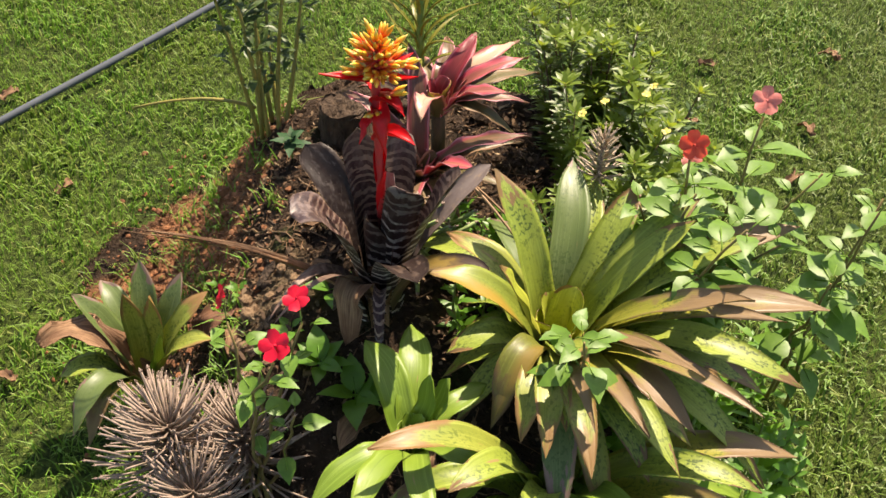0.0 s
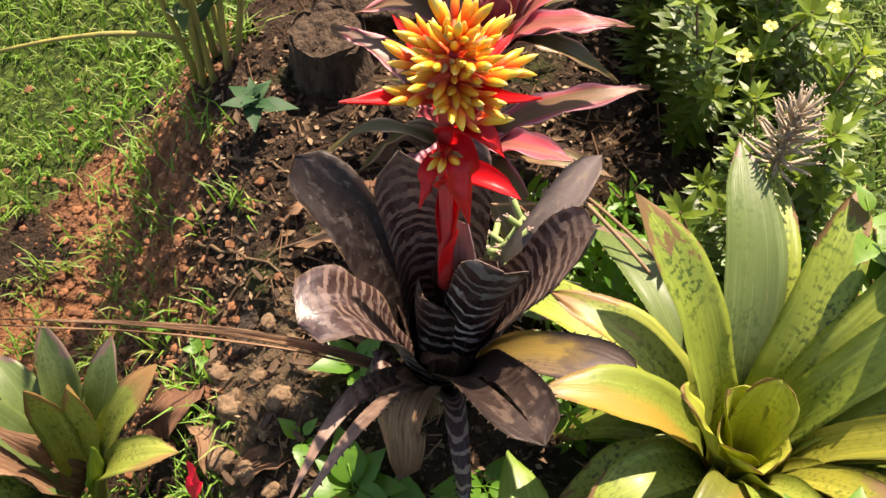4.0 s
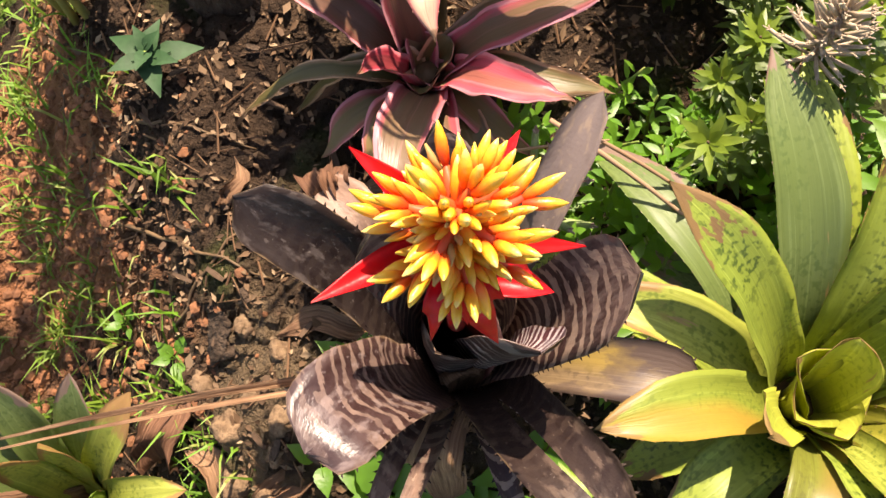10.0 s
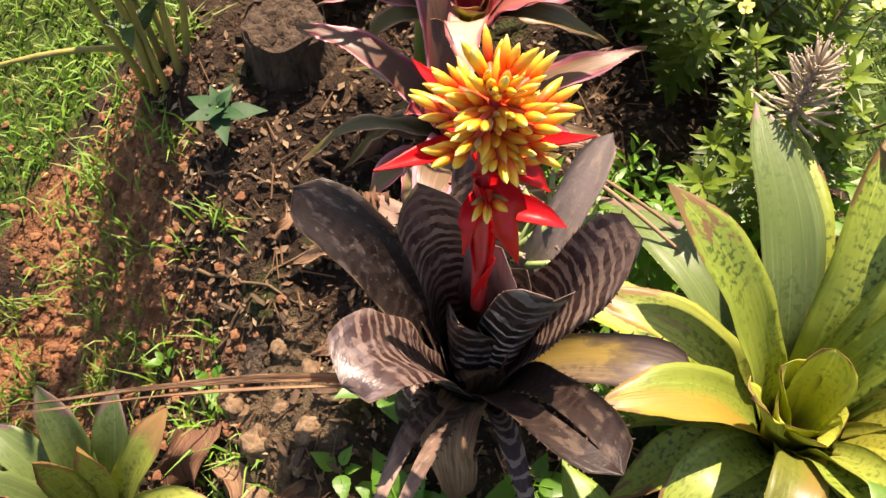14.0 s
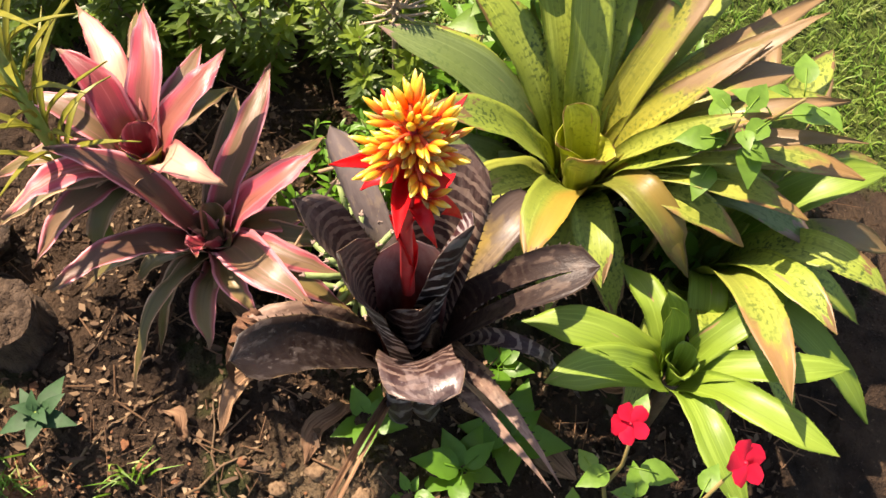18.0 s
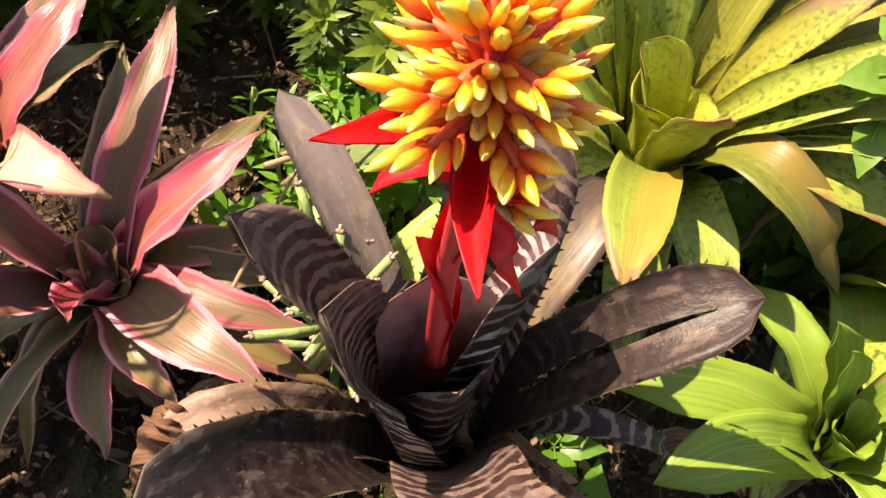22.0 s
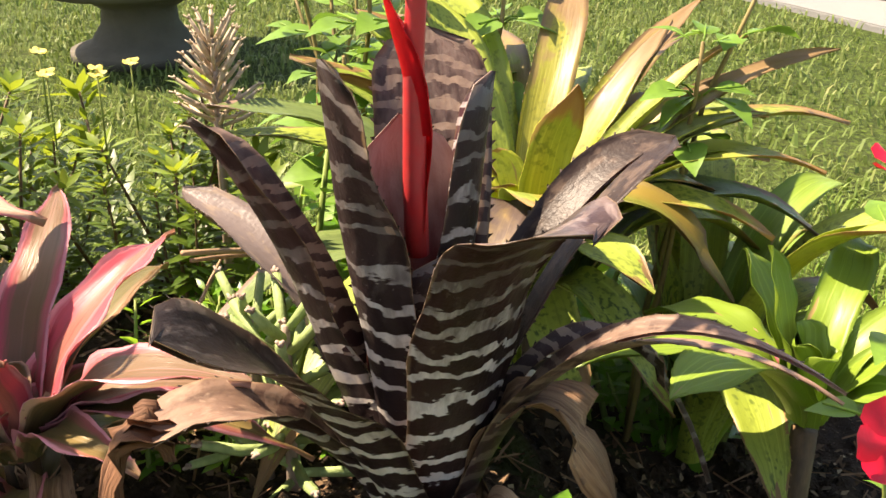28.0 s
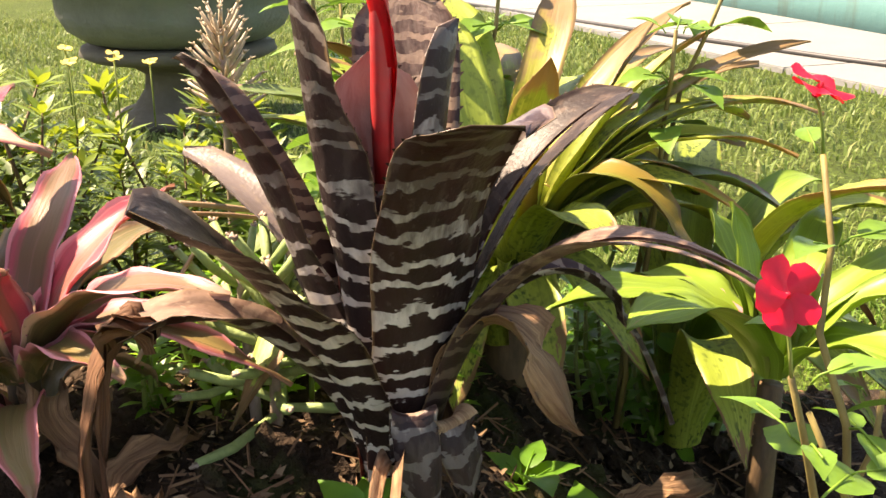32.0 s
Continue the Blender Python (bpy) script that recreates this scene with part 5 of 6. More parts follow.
def succulent(at, label, heads, rod, tip, seed):
    plant = thing("rod_leaved_succulent", at, label, "succulent", "succulents")
    o = Vector(at)
    for i, (top, n, length, thick, up, height) in enumerate(heads):
        t = Vector(top) - o
        bm = bmesh.new()
        tube(bm, bend((t.x * 0.5, t.y * 0.5, -0.02), (t.x * 0.9, t.y * 0.9, t.z * 0.5), t, 6), [0.0055, 0.005, 0.005, 0.0045, 0.0045, 0.004, 0.003], 7)
        part("stem", bm, grey_rod, plant)
        bm = bmesh.new()
        rod_head(bm, t - Vector((0, 0, height)), n, length, thick, seed + i, up, 0, 1, height)
        part("rod_leaves", bm, [rod, tip], plant)
    return plant


succulent((-0.290, -0.180, 0.06), "grey-brown clump of thin rod-like leaves", [
    ((-0.310, -0.235, 0.285), 150, 0.130, 0.0022, 0.25, 0.13), ((-0.190, -0.225, 0.265), 120, 0.115, 0.0021, 0.25, 0.12), ((-0.360, -0.150, 0.22), 90, 0.090, 0.0021, 0.25, 0.10),
    ((-0.255, -0.330, 0.25), 110, 0.115, 0.0022, 0.25, 0.10), ((-0.245, -0.150, 0.21), 70, 0.075, 0.0022, 0.25, 0.10)], grey_rod, rod_tip, 31)
succulent((0.385, 0.170, 0.27), "tall grey succulent stalk with a head of rod-like leaves", [((0.378, 0.160, 0.592), 60, 0.036, 0.0021, 0.55, 0.085)], pale_rod, pale_rod, 41)
succulent((0.085, 0.115, 0.28), "pale green succulent with plump rod-like leaves", [((0.070, 0.108, 0.455), 24, 0.075, 0.0045, 0.15, 0.13), ((0.125, 0.135, 0.44), 18, 0.070, 0.0040, 0.2, 0.11)], green_rod, rod_tip, 51)

# ---------------------------------------------------------------- small plants
seedling = thing("seedling", (-0.198, 0.412, ground_z(-0.198, 0.412) + 0.03), "small blue-green seedling with seven smooth leaves", "seedling")
SEED_LEAF = [heart_leaf_mesh(l, w, blue_leaf, 8) for l, w in ((0.056, 0.028), (0.050, 0.025))]
for i in range(9):
    set_leaf(seedling, (0.004 * math.cos(i), 0.004 * math.sin(i), 0.012 + 0.002 * i), i * 137.5, 12 + 5 * i, 1.0 - 0.06 * i, 0, SEED_LEAF)
bm = bmesh.new()
tube(bm, [(0, 0, -0.06), (0, 0, 0.03)], 0.002, 6)
part("stem", bm, green_stem, seedling)

WEED = [heart_leaf_mesh(l, w, weed_leaf, 11) for l, w in ((0.066, 0.040), (0.056, 0.036), (0.044, 0.026))]
for x, y, n, size in ((-0.075, 0.045, 6, 0.75), (-0.085, -0.080, 7, 1.0), (-0.020, -0.125, 7, 1.1), (0.060, -0.085, 6, 0.9), (-0.14, -0.03, 4, 0.5), (-0.33, 0.20, 5, 0.35), (-0.27, 0.13, 5, 0.4)):
    w = thing("weed", (x, y, ground_z(x, y)), "low weed with crinkled bright green leaves", "weed", "weeds")
    for i in range(n):
        set_leaf(w, (0.006 * math.cos(i * 2.4), 0.006 * math.sin(i * 2.4), 0.004 + 0.003 * i), i * 137.5 + 40 * x, 40 - 6 * (i % 3), size * (0.8 + 0.3 * rng.random()), rng.uniform(-15, 15), WEED)

# shrub with bare yellowish stems at the lawn's edge
shrub = thing("shrub", (-0.265, 0.545, ground_z(-0.265, 0.545)), "shrub with bare yellowish stems and small dark leaves on top", "shrub")
SH = [heart_leaf_mesh(l, w, shade_leaf, 7) for l, w in ((0.040, 0.018), (0.030, 0.014))]
for i in range(8):
    a = i * 0.80
    root = Vector((0.026 * math.cos(a), 0.026 * math.sin(a), -0.02))
    tip = Vector((-0.03 + (0.06 + 0.07 * rng.random()) * math.cos(a + 0.5), 0.09 + (0.07 + 0.07 * rng.random()) * math.sin(a + 0.5), 0.36 + 0.16 * rng.random()))
    line = bend(root, root * 0.7 + tip * 0.25 + Vector((rng.uniform(-0.03, 0.03), rng.uniform(-0.03, 0.03), 0.10)), tip, 8)
    bm = bmesh.new()
    tube(bm, line, [0.0056 - 0.00046 * q for q in range(9)], 7)
    part("stem", bm, yellow_stem, shrub)
    for q in range(34):
        w = (q / 34) ** 0.6
        p = line[min(7, 2 + int(6 * w))].lerp(line[min(8, 3 + int(6 * w))], rng.random())
        out = rng.random() * 360
        p = p + Vector((math.cos(radians(out)), math.sin(radians(out)), 0.3)) * rng.uniform(0.0, 0.022)
        set_leaf(shrub, p, out, rng.uniform(-20, 60), rng.uniform(0.6, 1.15), 0, SH)
bm = bmesh.new()
tube(bm, bend((-0.03, 0.01, 0.05), (-0.12, 0.0, 0.10), (-0.30, 0.03, 0.02), 10), [0.004] * 6 + [0.003] * 5, 6)
part("side_stem", bm, yellow_stem, shrub)

cane = thing("cane_plant", (0.055, 0.455, ground_z(0.055, 0.455)), "cane with tufts of narrow yellow-striped leaves", "plant")
bm = bmesh.new()
tube(bm, [(0, 0, -0.03), (0.006, 0.0, 0.12), (0.0, 0.006, 0.28), (0.004, 0.012, 0.48)], [0.009, 0.0085, 0.008, 0.005], 8)
part("stem", bm, green_stem, cane)
for i in range(30):
    a, s = i * 2.399, i / 30
    z = 0.20 + 0.28 * s
    d = 0.085 + 0.04 * rng.random()
    strap_leaf(cane, (math.cos(a) * d, math.sin(a) * d, z + 0.05 + 0.05 * rng.random()), 0.45, 0.06, 0.009, base=(math.cos(a) * 0.006, math.sin(a) * 0.006, z), shape="acute",
               mats=[dracaena_leaf] * 2, cup=0.5, wave=0.1, segs=7)

# ---------------------------------------------------------------- wood, bark and litter
def lump(name, at, size, material, label, category, seed, group="", turn=0.0, rough=0.35, parent=None):
    bm = bmesh.new()
    bmesh.ops.create_icosphere(bm, subdivisions=3, radius=1)
    for v in bm.verts:
        n = v.co.normalized()
        k = 1 + rough * noise.noise(n * 1.7 + Vector((seed, 0, 0))) + rough * 0.5 * noise.noise(n * 5 + Vector((0, seed, 0)))
        v.co = Vector((n.x * size[0] * k, n.y * size[1] * k, n.z * size[2] * k))
    ob = solo(name, bm, material, label, category, group, at=at)
    ob.rotation_euler = (0, 0, turn)
    return ob


stump = thing("stump", (-0.103, 0.515, ground_z(-0.103, 0.515)), "short dark weathered tree stump with a worn cut top", "stump")
bm = bmesh.new()
rings = []
for z, r in ((-0.04, 0.074), (0.0, 0.060), (0.018, 0.054), (0.036, 0.050), (0.058, 0.050), (0.076, 0.049)):
    rings.append([bm.verts.new((math.cos(2 * math.pi * j / 26) * r * (1 + 0.16 * noise.noise((math.cos(j * 0.24) * 2, math.sin(j * 0.24) * 2, z * 9))),
                                math.sin(2 * math.pi * j / 26) * r * (1 + 0.16 * noise.noise((math.cos(j * 0.24) * 2, math.sin(j * 0.24) * 2, z * 9 + 5))), z + max(0.0, z) * (0.10 * noise.noise((math.cos(j * 0.24) * 1.6, math.sin(j * 0.24) * 1.6, 3)) + 0.10 * noise.noise((math.cos(j * 0.24) * 6, math.sin(j * 0.24) * 6, 4))))) for j in range(26)])
for a, b in zip(rings, rings[1:]):
    for j in range(26):
        bm.faces.new((a[j], a[(j + 1) % 26], b[(j + 1) % 26], b[j]))
part("trunk", bm, bark, stump)
bm = bmesh.new()
rings = [[bm.verts.new((math.cos(2 * math.pi * j / 26) * r, math.sin(2 * math.pi * j / 26) * r, 0.073 + 0.007 * noise.noise((math.cos(j * 0.24) * r * 75, math.sin(j * 0.24) * r * 75, 2)) + 0.012 * noise.noise((math.cos(j * 0.24) * r * 240, math.sin(j * 0.24) * r * 240, 6)))) for j in range(26)] for r in (0.051, 0.042, 0.034, 0.026, 0.017, 0.008)]
for a, b in zip(rings, rings[1:]):
    for j in range(26):
        bm.faces.new((a[j], a[(j + 1) % 26], b[(j + 1) % 26], b[j]))
bm.faces.new(rings[-1])
part("cut_top", bm, bark, stump)

def rotten_log(points, radius, label, seed):
    line = []
    for p, q in zip(points, points[1:]):
        line += [Vector(p).lerp(Vector(q), i / 34) for i in range(34)]
    bm = bmesh.new()
    n = len(line)
    tube(bm, line, [radius * (0.75 + 0.35 * math.sin(math.pi * i / n)) for i in range(n)], 44)
    for v in bm.verts:
        c = v.co.copy()
        v.co += Vector((1, 0.3, 0.8)) * (0.016 * noise.noise(c * 14 + Vector((seed, 0, 0))) + 0.016 * abs(noise.noise(c * 36 + Vector((0, seed, 0)))) + 0.012 * noise.noise(c * 80) + 0.005 * noise.noise(c * 210))
    return solo("rotten_log", bm, bark, label, "log", "logs")


for x, y, l, w, h, a in ((-0.035, 0.600, 0.062, 0.040, 0.036, 0.4), (-0.060, 0.690, 0.052, 0.036, 0.030, 1.6), (0.020, 0.690, 0.044, 0.034, 0.026, 2.4)):
    lump("wood_chunk", (x, y, ground_z(x, y) + h * 0.35), (l, w, h), bark, "dark rotten chunk of wood beside the stump", "wood chunk", x * 40, "wood chunks", a, 0.75)
rotten_log([(-0.10, 0.47, 0.268), (-0.165, 0.37, 0.262), (-0.195, 0.24, 0.252), (-0.200, 0.10, 0.242)], 0.034, "rotten log with crumbling dark bark, half sunk", 3)
rotten_log([(-0.205, 0.08, 0.232), (-0.215, 0.0, 0.210), (-0.20, -0.09, 0.180)], 0.030, "crumbling piece of rotten log, half sunk", 8)
for i in range(34):
    x, y = rng.uniform(-0.27, -0.04), rng.uniform(-0.10, 0.44)
    bm = bmesh.new()
    l, w = rng.uniform(0.005, 0.014), rng.uniform(0.002, 0.005)
    for s in range(5):
        for u in (-1, 1):
            bm.verts.new(((s / 4 - 0.5) * l * 2, u * w * (0.6 + 0.4 * math.sin(math.pi * s / 4)) + 0.002 * noise.noise((s, u, i)), 0.004 * noise.noise((s * 2, u * 2, i)) + 0.003))
    bm.verts.ensure_lookup_table()
    for s in range(4):
        bm.faces.new((bm.verts[2 * s], bm.verts[2 * s + 1], bm.verts[2 * s + 3], bm.verts[2 * s + 2]))
    ext = bmesh.ops.extrude_face_region(bm, geom=list(bm.faces))
    for v in ext["geom"]:
        if isinstance(v, bmesh.types.BMVert):
            v.co.z += 0.005
    ob = solo("bark_chip", bm, chip_bark if i % 3 else bark, "rough brown bark chip on the soil", "bark chip", "bark chips", at=(x, y, ground_z(x, y) + 0.002), flat=True)
    ob.rotation_euler = (rng.uniform(-0.4, 0.4), rng.uniform(-0.4, 0.4), rng.random() * 6)
for x, y, l, w, a, tilt in ((-0.21, -0.055, 0.085, 0.040, 0.6, 0.3), (-0.245, -0.03, 0.07, 0.034, 2.0, 0.4), (0.05, 0.17, 0.11, 0.030, 2.6, 0.1), (-0.03, 0.19, 0.12, 0.030, 2.9, 0.1), (0.02, -0.14, 0.10, 0.05, 4.0, 0.1),
                            (0.10, -0.19, 0.09, 0.04, 5.0, 0.2), (-0.16, 0.245, 0.05, 0.02, 1.0, 0.2), (0.95, 0.75, 0.06, 0.03, 1.0, 0.2), (1.05, 0.95, 0.05, 0.03, 2.0, 0.3), (0.80, 1.25, 0.05, 0.03, 0.0, 0.2), (1.2, 1.3, 0.06, 0.03, 2.4, 0.2),
                            (-1.05, 0.95, 0.06, 0.03, 1.2, 0.2), (-0.80, 0.60, 0.05, 0.03, 1.2, 0.2), (-0.72, 0.05, 0.05, 0.03, 3.2, 0.2), (0.72, 0.98, 0.05, 0.02, 0.4, 0.2), (-0.06, 0.08, 0.09, 0.032, 2.8, 0.15)):
    o = strap_leaf(None, (math.cos(a) * l, math.sin(a) * l, 0.004), 0.5, l * tilt, w, base=(0, 0, 0.004), shape="blunt", mats=[dry_leaf] * 2, wave=1.6, fold=0.3, segs=9, name="fallen_leaf")
    o.location = (x, y, ground_z(x, y) + (0.012 if bed(x, y) < 0.05 else 0.003))
    tagged(o, "curled brown fallen leaf lying on the ground", "leaf", "fallen leaves")
o = strap_leaf(None, (0.020, 0.066, 0.0), 0.55, 0.062, 0.056, base=(0, 0, 0.004), shape="round", mats=[curl_brown] * 2, wave=2.4, cup=0.7, segs=14, name="fallen_leaf")
o.location = (-0.315, 0.035, ground_z(-0.315, 0.035) + 0.02)
tagged(o, "rolled glossy brown leaf lying beside the small rosette", "leaf", "fallen leaves")
for a, b, w in (((0.150, 0.180, 0.480), (0.262, 0.055, 0.422), 0.0024), ((0.168, 0.176, 0.466), (0.275, 0.075, 0.418), 0.0020), ((0.02, 0.20, 0.40), (0.20, 0.155, 0.455), 0.0018)):
    bm = bmesh.new()
    tube(bm, bend(a, (Vector(a) + Vector(b)) / 2 + Vector((0.003, 0.004, 0.006)), b, 6), [w, w, w * 1.1, w, w * 0.9, w * 0.8, w * 0.5], 6)
    solo("dry_stalk", bm, straw_leaf, "thin dry straw-coloured stalk caught among the leaves", "stalk", "dry stalks")
k = Nodes("clay")
g = k.noise(k.object_place(), 90, 5, 0.7)
clay = k.shade(k.mix(k.ramp(g, (0.35, 0.0), (0.65, 1.0)), (0.27, 0.18, 0.105), (0.11, 0.068, 0.04)), 0.95, g, 0.006, 0.2)
for i, (x, y, s) in enumerate(((-0.232, -0.020, 0.020), (-0.205, -0.045, 0.014), (-0.222, 0.030, 0.024), (-0.180, -0.010, 0.012), (-0.245, 0.090, 0.016), (-0.19, 0.055, 0.011), (-0.150, 0.085, 0.013), (-0.135, 0.045, 0.010), (-0.165, 0.020, 0.016), (-0.215, -0.085, 0.017), (-0.175, -0.070, 0.011), (-0.255, 0.010, 0.012), (-0.120, 0.110, 0.009), (-0.180, 0.125, 0.012))):
    lump("clod", (x, y, ground_z(x, y) + s * 0.25), (s, s * 0.8, s * 0.6), clay, "pale crumbly clod of earth on the bed", "clod", i * 3.1, "clods", i * 1.3, 0.5)
r = random.Random(77)
fv, ff = [], []
for i in range(8000):
    x, y = r.uniform(-0.34, 0.60), r.uniform(-0.50, 0.62)
    if bed(x, y) < 0.30:
        continue
    z, l, a, t = ground_z(x, y) + r.uniform(0.001, 0.006), r.uniform(0.002, 0.0075) if r.random() < 0.93 else r.uniform(0.008, 0.013), r.random() * 6.3, r.uniform(-0.7, 0.7)
    u, w = Vector((math.cos(a), math.sin(a), t)), Vector((-math.sin(a), math.cos(a), r.uniform(-0.5, 0.5)))
    p = Vector((x, y, z))
    i0 = len(fv)
    fv += [(p - u * l)[:], (p + w * l * r.uniform(0.25, 0.6))[:], (p + u * l * r.uniform(0.5, 1.0))[:], (p - w * l * r.uniform(0.25, 0.6) + Vector((0, 0, l * 0.2)))[:]]
    ff.append((i0, i0 + 1, i0 + 2, i0 + 3))
me = bpy.data.meshes.new("flakes")
me.from_pydata(fv, [], ff)
k = Nodes("leaf_flake")
isl = k.node("NewGeometry").outputs["Random Per Island"]
flake = k.shade(k.ramp(isl, (0.0, (0.045, 0.027, 0.016)), (0.4, (0.115, 0.068, 0.038)), (0.82, (0.16, 0.105, 0.062)), (1.0, (0.32, 0.23, 0.14))), 0.85, None, 0, 0.2)
me.materials.append(flake)
tagged(new("leaf_flakes", me), "brown flakes of rotted leaves on the soil", "litter", "", "stuff")
# small lumps of earth
r = random.Random(41)
bm = bmesh.new()
ball = bmesh.ops.create_icosphere(bm, subdivisions=1, radius=1)
shape = [v.co.copy() for v in bm.verts]
faces = [[v.index for v in f.verts] for f in bm.faces]
bm.free()
fv, ff = [], []
for i in range(1500):
    x, y = r.uniform(-0.40, 0.55), r.uniform(-0.45, 0.62)
    if bed(x, y) < 0.22:
        continue
    size = r.uniform(0.0035, 0.009) if r.random() < 0.85 else r.uniform(0.009, 0.017)
    at, i0, off = Vector((x, y, ground_z(x, y))), len(fv), r.random() * 90
    for c in shape:
        k = size * (1 + 0.75 * noise.noise(c * 1.4 + Vector((off, 0, 0))))
        fv.append((at + Vector((c.x * k * 1.2, c.y * k, c.z * k * 0.75)))[:])
    ff += [tuple(i0 + q for q in f) for f in faces]
me = bpy.data.meshes.new("lumps")
me.from_pydata(fv, [], ff)
me.materials.append(soil)
tagged(new("earth_lumps", me), "small lumps of dark earth on the bed", "soil", "", "stuff")
# crumbs of red earth on the bare slope
k = Nodes("red_earth")
g = k.noise(k.object_place(), 110, 4, 0.7)
isl = k.node("NewGeometry").outputs["Random Per Island"]
red_earth = k.shade(k.mix(isl, k.mix(g, (0.34, 0.15, 0.070), (0.22, 0.090, 0.042)), (0.15, 0.070, 0.038)), 0.95, g, 0.004, 0.2)
r = random.Random(58)
bm = bmesh.new()
ball = bmesh.new()
bmesh.ops.create_icosphere(ball, subdivisions=1, radius=1)
form = [v.co.copy() for v in ball.verts]
sides = [[v.index for v in f.verts] for f in ball.faces]
ball.free()
for i in range(1500):
    x, y = r.gauss(-0.42, 0.10), r.gauss(0.34, 0.17)
    l = 0.0022 + 0.0075 * r.random() ** 3
    c = Vector((x, y, ground_z(x, y) + l * 0.25))
    vs = [bm.verts.new(c + Vector((v.x * l * r.uniform(0.7, 1.3), v.y * l * r.uniform(0.7, 1.3), v.z * l * 0.7))) for v in form]
    for f in sides:
        bm.faces.new([vs[q] for q in f])
solo("red_earth_crumbs", bm, red_earth, "crumbs of red earth on the bare slope", "earth", "", "stuff", flat=True)
for i, (a, b, w) in enumerate((((-0.30, 0.30), (-0.14, 0.16), 0.0030), ((-0.27, 0.16), (-0.10, 0.24), 0.0024), ((-0.36, 0.16), (-0.22, 0.02), 0.0034), ((-0.24, 0.38), (-0.12, 0.30), 0.0022), ((-0.44, 0.22), (-0.33, 0.30), 0.0018), ((-0.52, 0.12), (-0.40, 0.10), 0.0020))):
    line = []
    for q in range(13):
        x, y = a[0] + (b[0] - a[0]) * q / 12 + 0.010 * noise.noise((q * 0.35, i * 7.0, 1)), a[1] + (b[1] - a[1]) * q / 12 + 0.010 * noise.noise((q * 0.35, i * 7.0, 5))
        line.append((x, y, ground_z(x, y) + w * 0.9 + 0.004 * abs(noise.noise((q * 0.5, i, 9)))))
    bm = bmesh.new()
    tube(bm, line, [w * (1 - 0.05 * q) for q in range(13)], 6)
    solo("root", bm, brown_stem, "thin brown root running over the bare earth", "root", "roots")
# twigs, stalks and crumbs too many to count
bm_v, bm_f = [], []
r = random.Random(5)
for i in range(1100):
    x, y = r.uniform(-0.58, 0.62), r.uniform(-0.55, 0.68)
    if bed(x, y) < 0.08:
        continue
    a, l, w = r.random() * 6.3, r.uniform(0.008, 0.055), r.uniform(0.0005, 0.0013)
    z0, z1 = ground_z(x, y) + 0.003, ground_z(x + math.cos(a) * l, y + math.sin(a) * l) + r.uniform(0.002, 0.012)
    i0 = len(bm_v)
    for k in range(2):
        px, py, pz = (x, y, z0) if k == 0 else (x + math.cos(a) * l, y + math.sin(a) * l, z1)
        bm_v += [(px - math.sin(a) * w, py + math.cos(a) * w, pz), (px + math.sin(a) * w, py - math.cos(a) * w, pz), (px, py, pz + w * 1.6)]
    for a0, b0 in ((0, 1), (1, 2), (2, 0)):
        bm_f.append((i0 + a0, i0 + b0, i0 + 3 + b0, i0 + 3 + a0))
me = bpy.data.meshes.new("litter")
me.from_pydata(bm_v, [], bm_f)
me.materials.append(dry_leaf)
tagged(new("twig_litter", me), "scattered dry straw and twigs on the soil", "litter", "", "stuff")
r = random.Random(15)
bm_v, bm_f = [], []
for i in range(5200):
    x, y = r.uniform(-0.62, 0.70), r.uniform(-0.60, 0.75)
    if bed(x, y) < 0.05 and (x + 0.43) ** 2 / 0.05 + (y - 0.40) ** 2 / 0.06 > 1:
        continue
    s = r.uniform(0.0015, 0.006) if r.random() < 0.9 else r.uniform(0.006, 0.014)
    z = ground_z(x, y)
    i0 = len(bm_v)
    bm_v += [(x + s * r.uniform(0.6, 1.2), y, z), (x - s * 0.6, y + s * r.uniform(0.6, 1.1), z), (x - s * 0.6, y - s * r.uniform(0.6, 1.1), z), (x, y, z + s * r.uniform(0.7, 1.3))]
    bm_f += [(i0, i0 + 1, i0 + 3), (i0 + 1, i0 + 2, i0 + 3), (i0 + 2, i0, i0 + 3)]
for i in range(5200):
    x, y = r.uniform(-0.66, -0.20), r.uniform(0.15, 0.66)
    if (x + 0.43) ** 2 / 0.05 + (y - 0.40) ** 2 / 0.06 > 1.1:
        continue
    s, z, i0 = r.uniform(0.0015, 0.0042), ground_z(x, y) - 0.0008, len(bm_v)
    bm_v += [(x + s * r.uniform(0.6, 1.2), y, z), (x - s * 0.6, y + s * r.uniform(0.6, 1.1), z), (x - s * 0.6, y - s * r.uniform(0.6, 1.1), z), (x + s * r.uniform(-0.4, 0.4), y, z + s * r.uniform(0.5, 1.0))]
    bm_f += [(i0, i0 + 1, i0 + 3), (i0 + 1, i0 + 2, i0 + 3), (i0 + 2, i0, i0 + 3)]
me = bpy.data.meshes.new("crumbs")
me.from_pydata(bm_v, [], bm_f)
me.materials.append(soil)
tagged(new("soil_crumbs", me), "loose crumbs of earth on the bed", "soil", "", "stuff")

